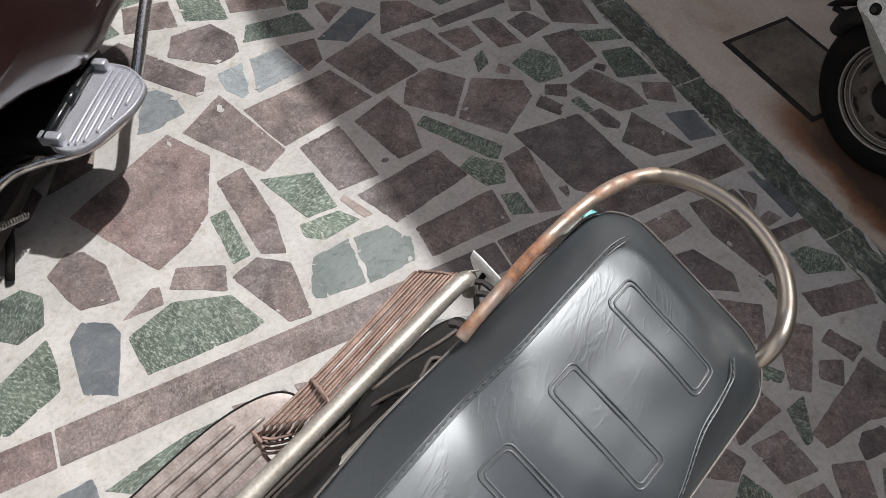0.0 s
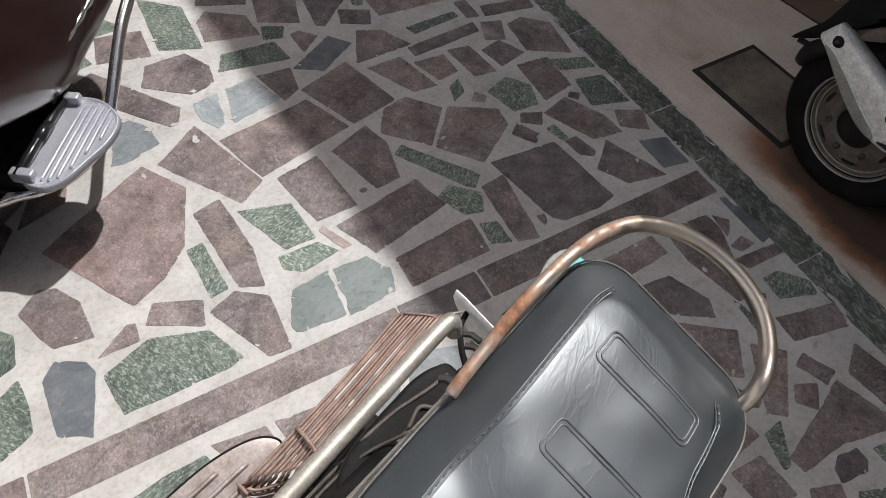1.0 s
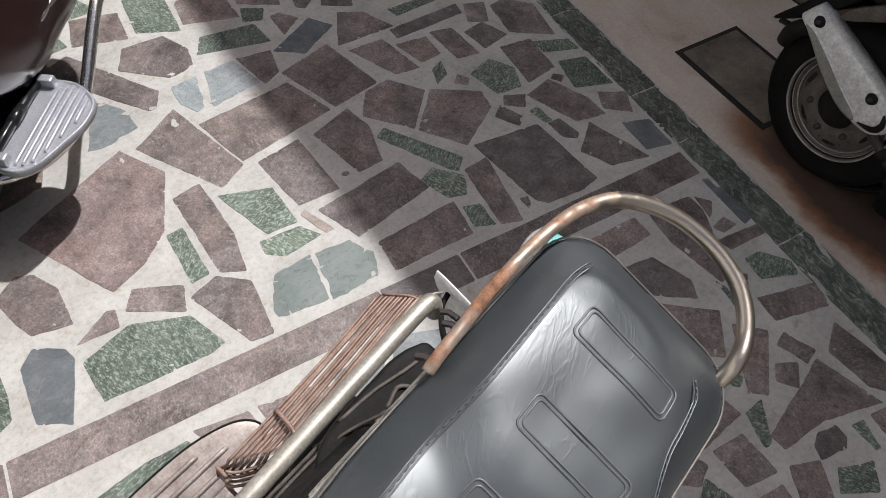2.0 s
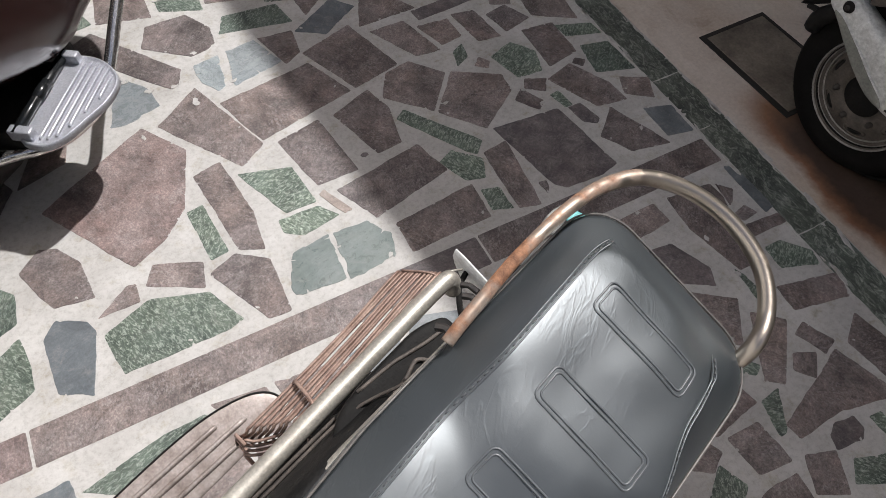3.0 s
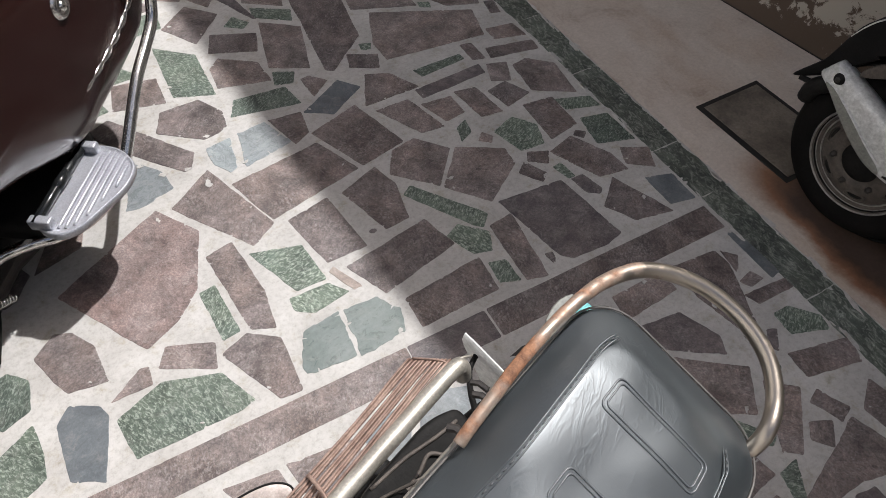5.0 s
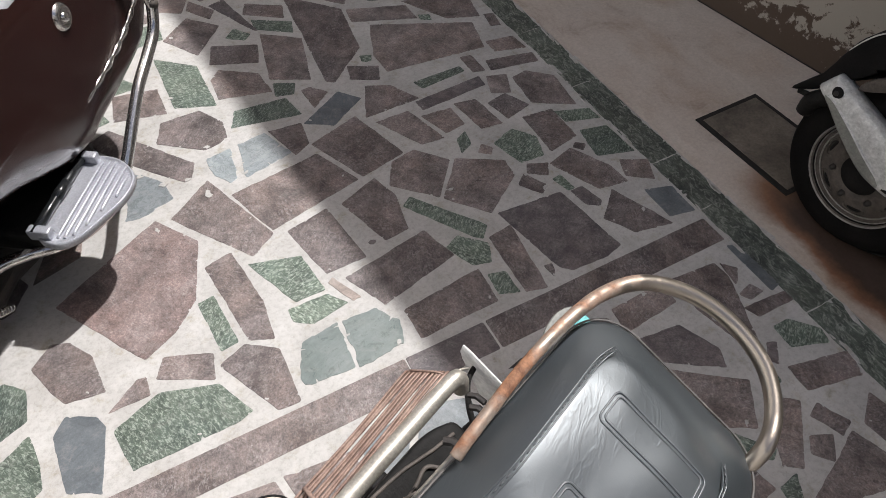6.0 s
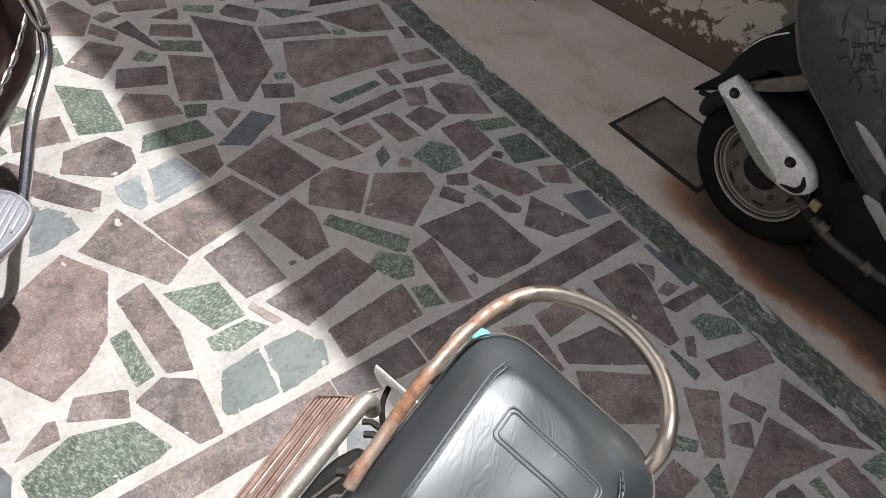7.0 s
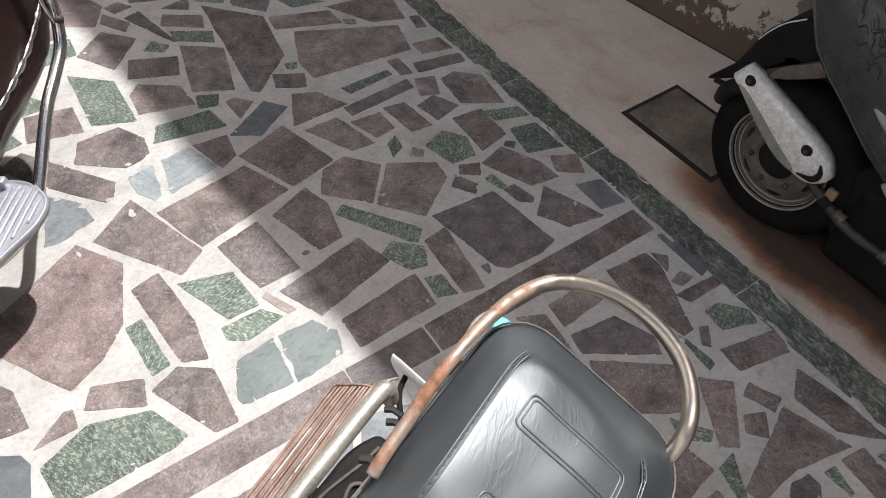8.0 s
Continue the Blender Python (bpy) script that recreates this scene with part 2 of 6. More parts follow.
def wall_material():
    """Grey-green limewash that has flaked to white plaster and brown render near the foot of the wall."""
    m, nodes, links, b = shader("flaked limewash", 0.85)
    pos = nodes.new("ShaderNodeNewGeometry").outputs["Position"]
    n1 = noise_node(nodes, links, pos, 4.2, 9, 0.62, 0.4)
    n2 = noise_node(nodes, links, pos, 17, 8, 0.7, 0.3)
    n3 = noise_node(nodes, links, pos, 70, 5)
    xyz = nodes.new("ShaderNodeSeparateXYZ")
    links.new(pos, xyz.inputs[0])
    k = nodes.new("ShaderNodeMath")
    k.operation = "MULTIPLY_ADD"
    k.inputs[1].default_value, k.inputs[2].default_value = -0.6, 0.16
    links.new(xyz.outputs["Z"], k.inputs[0])
    s = nodes.new("ShaderNodeMath")
    s.operation = "ADD"
    links.new(n1.outputs["Fac"], s.inputs[0])
    links.new(k.outputs[0], s.inputs[1])
    peel = ramp(nodes, [(0.5, (0, 0, 0)), (0.515, (1, 1, 1))])
    links.new(s.outputs[0], peel.inputs[0])
    br = nodes.new("ShaderNodeMath")
    br.operation = "MULTIPLY_ADD"
    br.inputs[1].default_value, br.inputs[2].default_value = -1.4, 0.2
    links.new(xyz.outputs["Z"], br.inputs[0])
    s2 = nodes.new("ShaderNodeMath")
    s2.operation = "ADD"
    links.new(n2.outputs["Fac"], s2.inputs[0])
    links.new(br.outputs[0], s2.inputs[1])
    brown = ramp(nodes, [(0.5, (0, 0, 0)), (0.54, (1, 1, 1))])
    links.new(s2.outputs[0], brown.inputs[0])
    plaster = mixer(nodes, links, "MIX", brown.outputs[0], (0.37, 0.34, 0.295), (0.085, 0.06, 0.044))
    paint = ramp(nodes, [(0.3, (0.1, 0.095, 0.08)), (0.7, (0.145, 0.136, 0.115))])
    links.new(n2.outputs["Fac"], paint.inputs[0])
    c = mixer(nodes, links, "MIX", peel.outputs[0], paint.outputs[0], plaster)
    links.new(c, b.inputs["Base Color"])
    h = nodes.new("ShaderNodeMath")
    h.operation = "SUBTRACT"
    links.new(n3.outputs["Fac"], h.inputs[0])
    links.new(peel.outputs[0], h.inputs[1])
    bumped(nodes, links, b, h.outputs[0], 0.4, 0.004)
    return m


def leather_material():
    m, nodes, links, b = shader("black vinyl", 0.36, coat=1.0)
    b.inputs["Coat Roughness"].default_value = 0.5
    b.inputs["Coat IOR"].default_value = 1.75
    b.inputs["Specular Tint"].default_value = (0.91, 0.98, 1.02, 1.0)
    b.inputs["Coat Tint"].default_value = (0.93, 0.98, 1.0, 1.0)
    b.inputs["Specular IOR Level"].default_value = 1.0
    pos = nodes.new("ShaderNodeTexCoord").outputs["Object"]
    n1 = noise_node(nodes, links, pos, 380, 3, 0.6)
    spin = nodes.new("ShaderNodeVectorRotate")
    spin.rotation_type = "Z_AXIS"
    spin.inputs["Angle"].default_value = radians(24)
    links.new(pos, spin.inputs["Vector"])
    st = nodes.new("ShaderNodeMapping")
    st.inputs["Scale"].default_value = (1.0, 0.3, 1.0)
    links.new(spin.outputs[0], st.inputs["Vector"])
    n2 = noise_node(nodes, links, st.outputs[0], 58, 3, 0.5, 0.7)
    n3 = noise_node(nodes, links, pos, 9, 4)
    r = ramp(nodes, [(0.35, (0.011, 0.0138, 0.0158)), (0.7, (0.019, 0.0228, 0.0258))])
    links.new(n3.outputs["Fac"], r.inputs[0])
    links.new(r.outputs[0], b.inputs["Base Color"])
    mr = nodes.new("ShaderNodeMapRange")
    mr.inputs["To Min"].default_value, mr.inputs["To Max"].default_value = 0.44, 0.54
    links.new(n3.outputs["Fac"], mr.inputs["Value"])
    links.new(mr.outputs[0], b.inputs["Roughness"])
    crease = ramp(nodes, [(0.47, (0, 0, 0)), (0.53, (1, 1, 1)), (0.59, (0, 0, 0))])
    links.new(n2.outputs["Fac"], crease.inputs[0])
    # folds gather in places and leave the rest smooth, most of them on the worn side
    n4 = noise_node(nodes, links, pos, 17, 2, 0.5)
    worn = nodes.new("ShaderNodeSeparateXYZ")
    links.new(pos, worn.inputs[0])
    lean = nodes.new("ShaderNodeMath")
    lean.operation = "MULTIPLY_ADD"
    lean.inputs[1].default_value = -1.6
    links.new(worn.outputs["X"], lean.inputs[0])
    links.new(n4.outputs["Fac"], lean.inputs[2])
    where = ramp(nodes, [(0.46, (0, 0, 0)), (0.64, (1, 1, 1))])
    links.new(lean.outputs[0], where.inputs[0])
    folds = mixer(nodes, links, "MULTIPLY", 1.0, crease.outputs[0], where.outputs[0])
    k2 = nodes.new("ShaderNodeBump")
    k2.inputs["Strength"].default_value, k2.inputs["Distance"].default_value = 0.2, 0.0013
    links.new(folds, k2.inputs["Height"])
    k = nodes.new("ShaderNodeBump")
    k.inputs["Strength"].default_value, k.inputs["Distance"].default_value = 0.15, 0.0006
    links.new(n1.outputs["Fac"], k.inputs["Height"])
    links.new(k2.outputs[0], k.inputs["Normal"])
    links.new(k.outputs[0], b.inputs["Normal"])
    return m


def rusty_chrome(name, rust):
    """Chrome tube whose plating has gone to orange rust in patches."""
    m, nodes, links, b = shader(name, 0.3, 1.0)
    pos = nodes.new("ShaderNodeTexCoord").outputs["Object"]
    n1 = noise_node(nodes, links, pos, 12, 8, 0.6)
    n2 = noise_node(nodes, links, pos, 110, 6, 0.7)
    xyz = nodes.new("ShaderNodeSeparateXYZ")
    links.new(pos, xyz.inputs[0])
    worn = nodes.new("ShaderNodeMapRange")
    worn.inputs["From Min"].default_value, worn.inputs["From Max"].default_value = -0.1, -0.135
    worn.inputs["To Min"].default_value, worn.inputs["To Max"].default_value = 0.0, 0.22
    links.new(xyz.outputs["X"], worn.inputs["Value"])
    add = nodes.new("ShaderNodeMath")
    links.new(n1.outputs["Fac"], add.inputs[0])
    links.new(worn.outputs[0], add.inputs[1])
    f = ramp(nodes, [(rust, (0, 0, 0)), (rust + 0.15, (1, 1, 1))])
    links.new(add.outputs[0], f.inputs[0])
    rc = ramp(nodes, [(0.35, (0.12, 0.055, 0.032)), (0.65, (0.36, 0.18, 0.1))])
    links.new(n2.outputs["Fac"], rc.inputs[0])
    links.new(mixer(nodes, links, "MIX", f.outputs[0], (0.45, 0.395, 0.335), rc.outputs[0]), b.inputs["Base Color"])
    inv = nodes.new("ShaderNodeMapRange")
    inv.inputs["To Min"].default_value, inv.inputs["To Max"].default_value = 0.95, 0.05
    links.new(f.outputs[0], inv.inputs["Value"])
    links.new(inv.outputs[0], b.inputs["Metallic"])
    rr = nodes.new("ShaderNodeMapRange")
    rr.inputs["To Min"].default_value, rr.inputs["To Max"].default_value = 0.28, 0.8
    links.new(f.outputs[0], rr.inputs["Value"])
    links.new(rr.outputs[0], b.inputs["Roughness"])
    bumped(nodes, links, b, n2.outputs["Fac"], 0.25, 0.001)
    return m


MORTAR = mortar_material()
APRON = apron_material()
WALL = wall_material()
VINYL = leather_material()
PIPING = plain("grey vinyl piping", (0.1, 0.095, 0.088), (0.2, 0.185, 0.17), 0.4, local=True)
THREAD = plain("grey thread", (0.08, 0.085, 0.09), (0.14, 0.145, 0.15), 0.7, local=True)
# paler than the seat vinyl: the welts' highlights are put into this colour
WELT = plain("vinyl welt with highlight in its colour", (0.07, 0.078, 0.085), (0.12, 0.13, 0.138), 0.38, local=True, gloss=0.8)
RAIL = rusty_chrome("rusting grab rail", 0.54)
RUST = plain("brown rusted wire", (0.17, 0.1, 0.078), (0.38, 0.27, 0.22), 0.5, 0.25, 30, 300, 0.4, 0.001, local=True)
CHROME = plain("worn chrome", (0.62, 0.6, 0.57), (0.78, 0.76, 0.73), 0.17, 0.95, 20, 200, 0.1, 0.0005, local=True)
STEEL = plain("dull steel tube", (0.42, 0.39, 0.34), (0.56, 0.53, 0.47), 0.46, 0.6, 25, 250, 0.2, 0.0008, local=True)
ALLOY = plain("cast aluminium", (0.4, 0.41, 0.45), (0.48, 0.49, 0.53), 0.34, 0.4, 12, 250, 0.08, 0.0005, local=True)
PALE_GREY = plain("pale grey-blue paint", (0.46, 0.49, 0.51), (0.56, 0.59, 0.61), 0.35, 0.1, 10, 200, 0.1, 0.0005, local=True)
DULL_ALLOY = plain("stained cast aluminium", (0.2, 0.16, 0.14), (0.42, 0.37, 0.345), 0.5, 0.4, 30, 260, 0.25, 0.001, local=True)
BLACK = plain("black greasy metal", (0.006, 0.006, 0.006), (0.02, 0.019, 0.018), 0.6, 0.0, 25, 180, 0.4, 0.002, local=True, gloss=0.12)
BLACK_PLASTIC = plain("black plastic", (0.006, 0.006, 0.006), (0.013, 0.012, 0.012), 0.6, 0.0, 12, 200, 0.15, 0.001, local=True, gloss=0.1)
RUBBER = plain("tyre rubber", (0.005, 0.005, 0.005), (0.012, 0.011, 0.0105), 0.85, 0.0, 15, 150, 0.3, 0.002, local=True, gloss=0.08)
MAROON = plain("dark maroon paint", (0.021, 0.008, 0.007), (0.03, 0.011, 0.0095), 0.19, 0.0, 4, 400, 0.02, 0.0003, coat=0.0, rvar=0.06, local=True)
GREY_BODY = plain("dark grey paint", (0.02, 0.023, 0.0235), (0.036, 0.04, 0.041), 0.24, 0.0, 5, 300, 0.05, 0.0005, coat=0.6, local=True)
BLACK_GLOSS = plain("glossy black vinyl", (0.008, 0.009, 0.01), (0.016, 0.017, 0.018), 0.22, 0.0, 12, 200, 0.1, 0.0005, local=True)
SILVER = plain("scratched silver paint", (0.52, 0.52, 0.51), (0.74, 0.74, 0.73), 0.42, 0.1, 55, 140, 0.8, 0.003, local=True)
DULL_SILVER = plain("dull silver plastic", (0.2, 0.2, 0.195), (0.34, 0.335, 0.325), 0.5, 0.15, 25, 200, 0.3, 0.001, local=True)
RIM = plain("dusty silver rim", (0.28, 0.27, 0.255), (0.5, 0.48, 0.45), 0.5, 0.6, 25, 200, 0.3, 0.001, local=True)
SOOTY = plain("sooty brown metal", (0.05, 0.042, 0.036), (0.13, 0.11, 0.095), 0.65, 0.1, 40, 220, 0.5, 0.002, local=True)
SOOTY_DARK = plain("oily pipe", (0.016, 0.014, 0.013), (0.05, 0.042, 0.037), 0.55, 0.1, 40, 220, 0.5, 0.002, local=True)
BEIGE = plain("dusty grey-beige plastic", (0.17, 0.175, 0.16), (0.27, 0.27, 0.245), 0.6, 0.0, 30, 200, 0.3, 0.001, local=True)
WHITE = plain("white plate paint", (0.7, 0.7, 0.68), (0.8, 0.8, 0.78), 0.4, local=True)
TEAL = plain("teal plastic", (0.1, 0.42, 0.42), (0.2, 0.55, 0.54), 0.5, local=True)
AMBER = plain("dull amber plastic", (0.17, 0.12, 0.055), (0.25, 0.185, 0.09), 0.4, local=True)
PLASTER = plain("cream wall paint", (0.69, 0.685, 0.67), (0.78, 0.775, 0.76), 0.85)
COVER = plain("worn cement cover", (0.085, 0.07, 0.056), (0.23, 0.195, 0.16), 0.8, 0, 9, 120, 0.4, 0.003)
PIT = plain("damp dirt", (0.01, 0.009, 0.008), (0.025, 0.021, 0.018), 0.9, 0, 20, 150, 0.5, 0.004)
BRICK = plain("crumbling brick", (0.11, 0.075, 0.06), (0.24, 0.185, 0.16), 0.9, 0, 25, 150, 0.6, 0.004)


# ---- mesh helpers ----
def thing(name, m, label, category, group=""):
    ob = new(name)
    ob.empty_display_size = 0.1
    ob.matrix_world = m
    return tagged(ob, label, category, group)


def mesh_of(name, verts, faces, material, smooth=True):
    me = bpy.data.meshes.new(name)
    me.from_pydata([tuple(v) for v in verts], [], faces)
    me.materials.append(material)
    if smooth:
        me.polygons.foreach_set("use_smooth", [True] * len(me.polygons))
    me.update()
    return me


def part(name, shape, material, parent=None, label="", m=None, smooth=True):
    """Links (verts, faces) as one mesh object under a thing or a part."""
    verts, faces = shape
    ob = new(name, mesh_of(name, verts, faces, material, smooth))
    if parent is not None:
        ob.parent = parent
    if m is not None:
        ob.matrix_basis = m
    return tagged(ob, label)


def join(*shapes):
    verts, faces = [], []
    for v, f in shapes:
        n = len(verts)
        verts += list(v)
        faces += [[i + n for i in q] for q in f]
    return verts, faces


def smooth_path(points, steps=8, closed=False):
    pts = [Vector(p) for p in points]
    n = len(pts)
    out = []
    spans = n if closed else n - 1
    for i in range(spans):
        if closed:
            p0, p1, p2, p3 = pts[i - 1], pts[i], pts[(i + 1) % n], pts[(i + 2) % n]
        else:
            p1, p2 = pts[i], pts[i + 1]
            p0 = pts[i - 1] if i else p1 * 2 - p2
            p3 = pts[i + 2] if i + 2 < n else p2 * 2 - p1
        for k in range(steps):
            t = k / steps
            out.append(0.5 * (2 * p1 + (p2 - p0) * t + (2 * p0 - 5 * p1 + 4 * p2 - p3) * t * t + (3 * p1 - p0 - 3 * p2 + p3) * t ** 3))
    if not closed:
        out.append(pts[-1])
    return out


def tube(points, r, sides=14, steps=8, closed=False, straight=False):
    """A round bar swept along a smooth line, with closed ends. r may be a function of 0..1."""
    path = [Vector(p) for p in points] if straight else smooth_path(points, steps, closed)
    n = len(path)
    verts, faces = [], []
    side = None
    for i, p in enumerate(path):
        a = path[i - 1] if (i or closed) else p
        b = path[(i + 1) % n] if (i + 1 < n or closed) else p
        d = (b - a).normalized()
        if side is None:
            side = d.orthogonal().normalized()
        side = (side - d * side.dot(d)).normalized()
        up = d.cross(side)
        rr = r(i / max(1, n - 1)) if callable(r) else r
        for k in range(sides):
            w = 2 * math.pi * k / sides
            verts.append(p + (side * math.cos(w) + up * math.sin(w)) * rr)
    for i in range(n if closed else n - 1):
        j = (i + 1) % n
        for k in range(sides):
            q = (k + 1) % sides
            faces.append([i * sides + k, i * sides + q, j * sides + q, j * sides + k])
    if not closed:
        faces.append(list(range(sides))[::-1])
        faces.append([(n - 1) * sides + k for k in range(sides)])
    return verts, faces


def lathe(profile, sides=48, closed=True):
    """Turns (radius, along) pairs round the x axis; closed joins the last pair to the first."""
    verts, faces = [], []
    n = len(profile)
    for k in range(sides):
        w = 2 * math.pi * k / sides
        for r, x in profile:
            verts.append((x, r * math.cos(w), r * math.sin(w)))
    for k in range(sides):
        q = (k + 1) % sides
        for i in range(n if closed else n - 1):
            j = (i + 1) % n
            faces.append([k * n + i, k * n + j, q * n + j, q * n + i])
    return verts, faces


def box(x0, x1, y0, y1, z0, z1, bevel=0.0):
    bm = bmesh.new()
    bmesh.ops.create_cube(bm, size=1.0)
    for v in bm.verts:
        v.co = Vector(((x0 + x1) / 2 + v.co.x * (x1 - x0), (y0 + y1) / 2 + v.co.y * (y1 - y0), (z0 + z1) / 2 + v.co.z * (z1 - z0)))
    if bevel:
        bmesh.ops.bevel(bm, geom=bm.edges[:], offset=bevel, segments=2, profile=0.6, affect="EDGES")
    bm.verts.index_update()
    out = [v.co.copy() for v in bm.verts], [[v.index for v in f.verts] for f in bm.faces]
    bm.free()
    return out


def pillow(outline, height, depth, steps=6, levels=((1.0, 0.0), (0.985, 0.35), (0.95, 0.6), (0.88, 0.8), (0.7, 0.94), (0.4, 1.0)), smooth_outline=True, wave=None):
    """A plate with a rounded, swelling face: outline in the xy plane, face towards +z, back at -depth."""
    ring = smooth_path([(*p, 0) for p in outline], steps, True) if smooth_outline else [Vector((*p, 0)) for p in outline]
    c = sum(ring, Vector()) / len(ring)
    n = len(ring)
    verts = [Vector((p.x, p.y, -depth)) for p in ring]
    for s, h in levels:
        for p in ring:
            q = c + (p - c) * s
            verts.append(Vector((q.x, q.y, h * height + (wave(q.x, q.y) if wave else 0))))
    faces = [list(range(n))[::-1]]
    for i in range(len(levels)):
        for k in range(n):
            j = (k + 1) % n
            faces.append([i * n + k, i * n + j, (i + 1) * n + j, (i + 1) * n + k])
    verts.append(Vector((c.x, c.y, levels[-1][1] * height + (wave(c.x, c.y) if wave else 0))))
    last = len(levels) * n
    for k in range(n):
        faces.append([last + k, last + (k + 1) % n, len(verts) - 1])
    return verts, faces


def frame_of(origin, x, y, z):
    m = Matrix.Identity(4)
    for i, axis in enumerate((x, y, z)):
        for j in range(3):
            m[j][i] = axis[j]
    m.translation = origin
    return m


# ---- ground, apron, walls ----
floor = part("floor", box(-3.0, 0.803, -4.0, 13.8, -0.15, 0.0), MORTAR, smooth=False)
tagged(floor, "crazy paving of plum and green stones set in pale mortar", "floor", kind="structure")

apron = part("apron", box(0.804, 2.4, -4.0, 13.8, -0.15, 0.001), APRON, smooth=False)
tagged(apron, "trowelled grey cement strip with brown stains and painted shade beside the wall", "ground", kind="structure")

WALL_TURN = radians(6.4)
wall = part("wall_east", box(0.0, 0.23, -7.5, 14.0, -0.1, 2.79), WALL, smooth=False)
wall.matrix_world = Matrix.Translation((1.499, 0.0, 0.0)) @ Matrix.Rotation(WALL_TURN, 4, "Z")
part("foot_joint", box(-0.004, 0.002, -7.4, 13.9, -0.02, 0.004, 0.001), PIT, wall, "dark dirt-filled joint", smooth=False)
tagged(wall, "grey-green limewashed wall flaking to white plaster and brown render", "wall", kind="structure")
back = part("wall_south", box(-3.0, 2.4, -4.2, -4.0, -0.1, 3.2), PLASTER, smooth=False)
tagged(back, "unseen cream painted wall added to close the courtyard", "wall", kind="structure")
# unseen wall, added so that its sunlit face brightens the shade
west = part("wall_west_bounce", box(-3.2, -3.0, -6.0, 14.0, -0.1, 6.5), PLASTER, smooth=False)
tagged(west, "unseen cream painted wall added to close the courtyard", "wall", kind="structure")
# unseen wall, added to keep sky reflections off the seat flank
north = part("wall_north_blocker", box(-3.0, 0.72, 6.6, 6.8, -0.1, 9.0), WALL, smooth=False)
tagged(north, "unseen grimy grey limewashed wall added to block the sky", "wall", kind="structure")
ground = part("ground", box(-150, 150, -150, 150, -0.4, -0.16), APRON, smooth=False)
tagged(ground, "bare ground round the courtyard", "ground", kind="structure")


# ---- inspection cover in the apron ----
def inspection_cover():
    m = Matrix.Translation((0.947, 0.312, 0.0)) @ Matrix.Rotation(radians(1), 4, "Z")
    t = thing("inspection_cover", m, "oblong cement inspection cover with dark joint in cement strip", "cover")
    w, l, g = 0.25, 0.365, 0.014
    rim = join(box(-0.004, g, -l, 0, 0.001, 0.004), box(w - g, w, -l, 0, 0.001, 0.004), box(g, w - g, -g, 0, 0.001, 0.004), box(g, w - g, -l, -l + g, 0.001, 0.004))
    part("joint", rim, PIT, t, "dark dirt-filled joint", smooth=False)
    part("slab", box(g + 0.001, w - g - 0.001, -l + g + 0.001, -g - 0.001, 0.001, 0.006, 0.002), COVER, t, "worn cement slab", smooth=False)
    return t


inspection_cover()


def brick_lump():
    bm = bmesh.new()
    bmesh.ops.create_icosphere(bm, subdivisions=4, radius=1.0)
    for v in bm.verts:
        p = v.co.copy()
        q = Vector((max(-0.55, min(0.55, p.x)), max(-0.55, min(0.55, p.y)), max(-0.55, min(0.55, p.z))))
        q *= 1 + 0.2 * noise.noise(p * 1.9) + 0.17 * noise.noise(p * 4.5) + 0.1 * noise.noise(p * 10)
        q.z -= 0.35 * max(0.0, -p.x - 0.1) * (1 if p.z < 0.2 else 0)
        v.co = Vector((q.x * 0.17, q.y * 0.12, q.z * 0.11))
    bm.verts.index_update()
    shape = [v.co.copy() for v in bm.verts], [[v.index for v in f.verts] for f in bm.faces]
    bm.free()
    ob = part("broken_brick", shape, BRICK)
    ob.matrix_world = pose(1.275, 1.1, 0.05, 4, 8, 25)
    return tagged(ob, "broken crumbling brick lump lying by the wall foot", "brick")


brick_lump()


# ---- the leaning motorcycle with the black seat ----
AX, FWD, UP = Vector((0.326, -0.869, -0.373)), Vector((-0.938, -0.347, -0.01)), Vector((0.121, -0.353, 0.928))
AX.normalize()
UP = (UP - AX * UP.dot(AX)).normalized()
FWD = AX.cross(UP) if AX.cross(UP).dot(FWD) > 0 else UP.cross(AX)
SEAT = frame_of(Vector((-0.224, -0.599, 0.797)), AX, FWD, UP)


def ease(v):
    v = max(0.0, min(1.0, v))
    return v * v * (3 - 2 * v)


def seat_drop(b, a=0.1):
    """The pillion pad is level, dips in a rounded step, and the rider's part swells up again."""
    start = 0.15 - 0.05 * min(1.2, abs(a) / 0.09) ** 1.5
    return -0.014 * ease((b - start + 0.015) / 0.085) + 0.005 * ease((b - start - 0.05) / 0.07) - 0.02 * max(0.0, min(1.0, (b - 0.27) / 0.25))


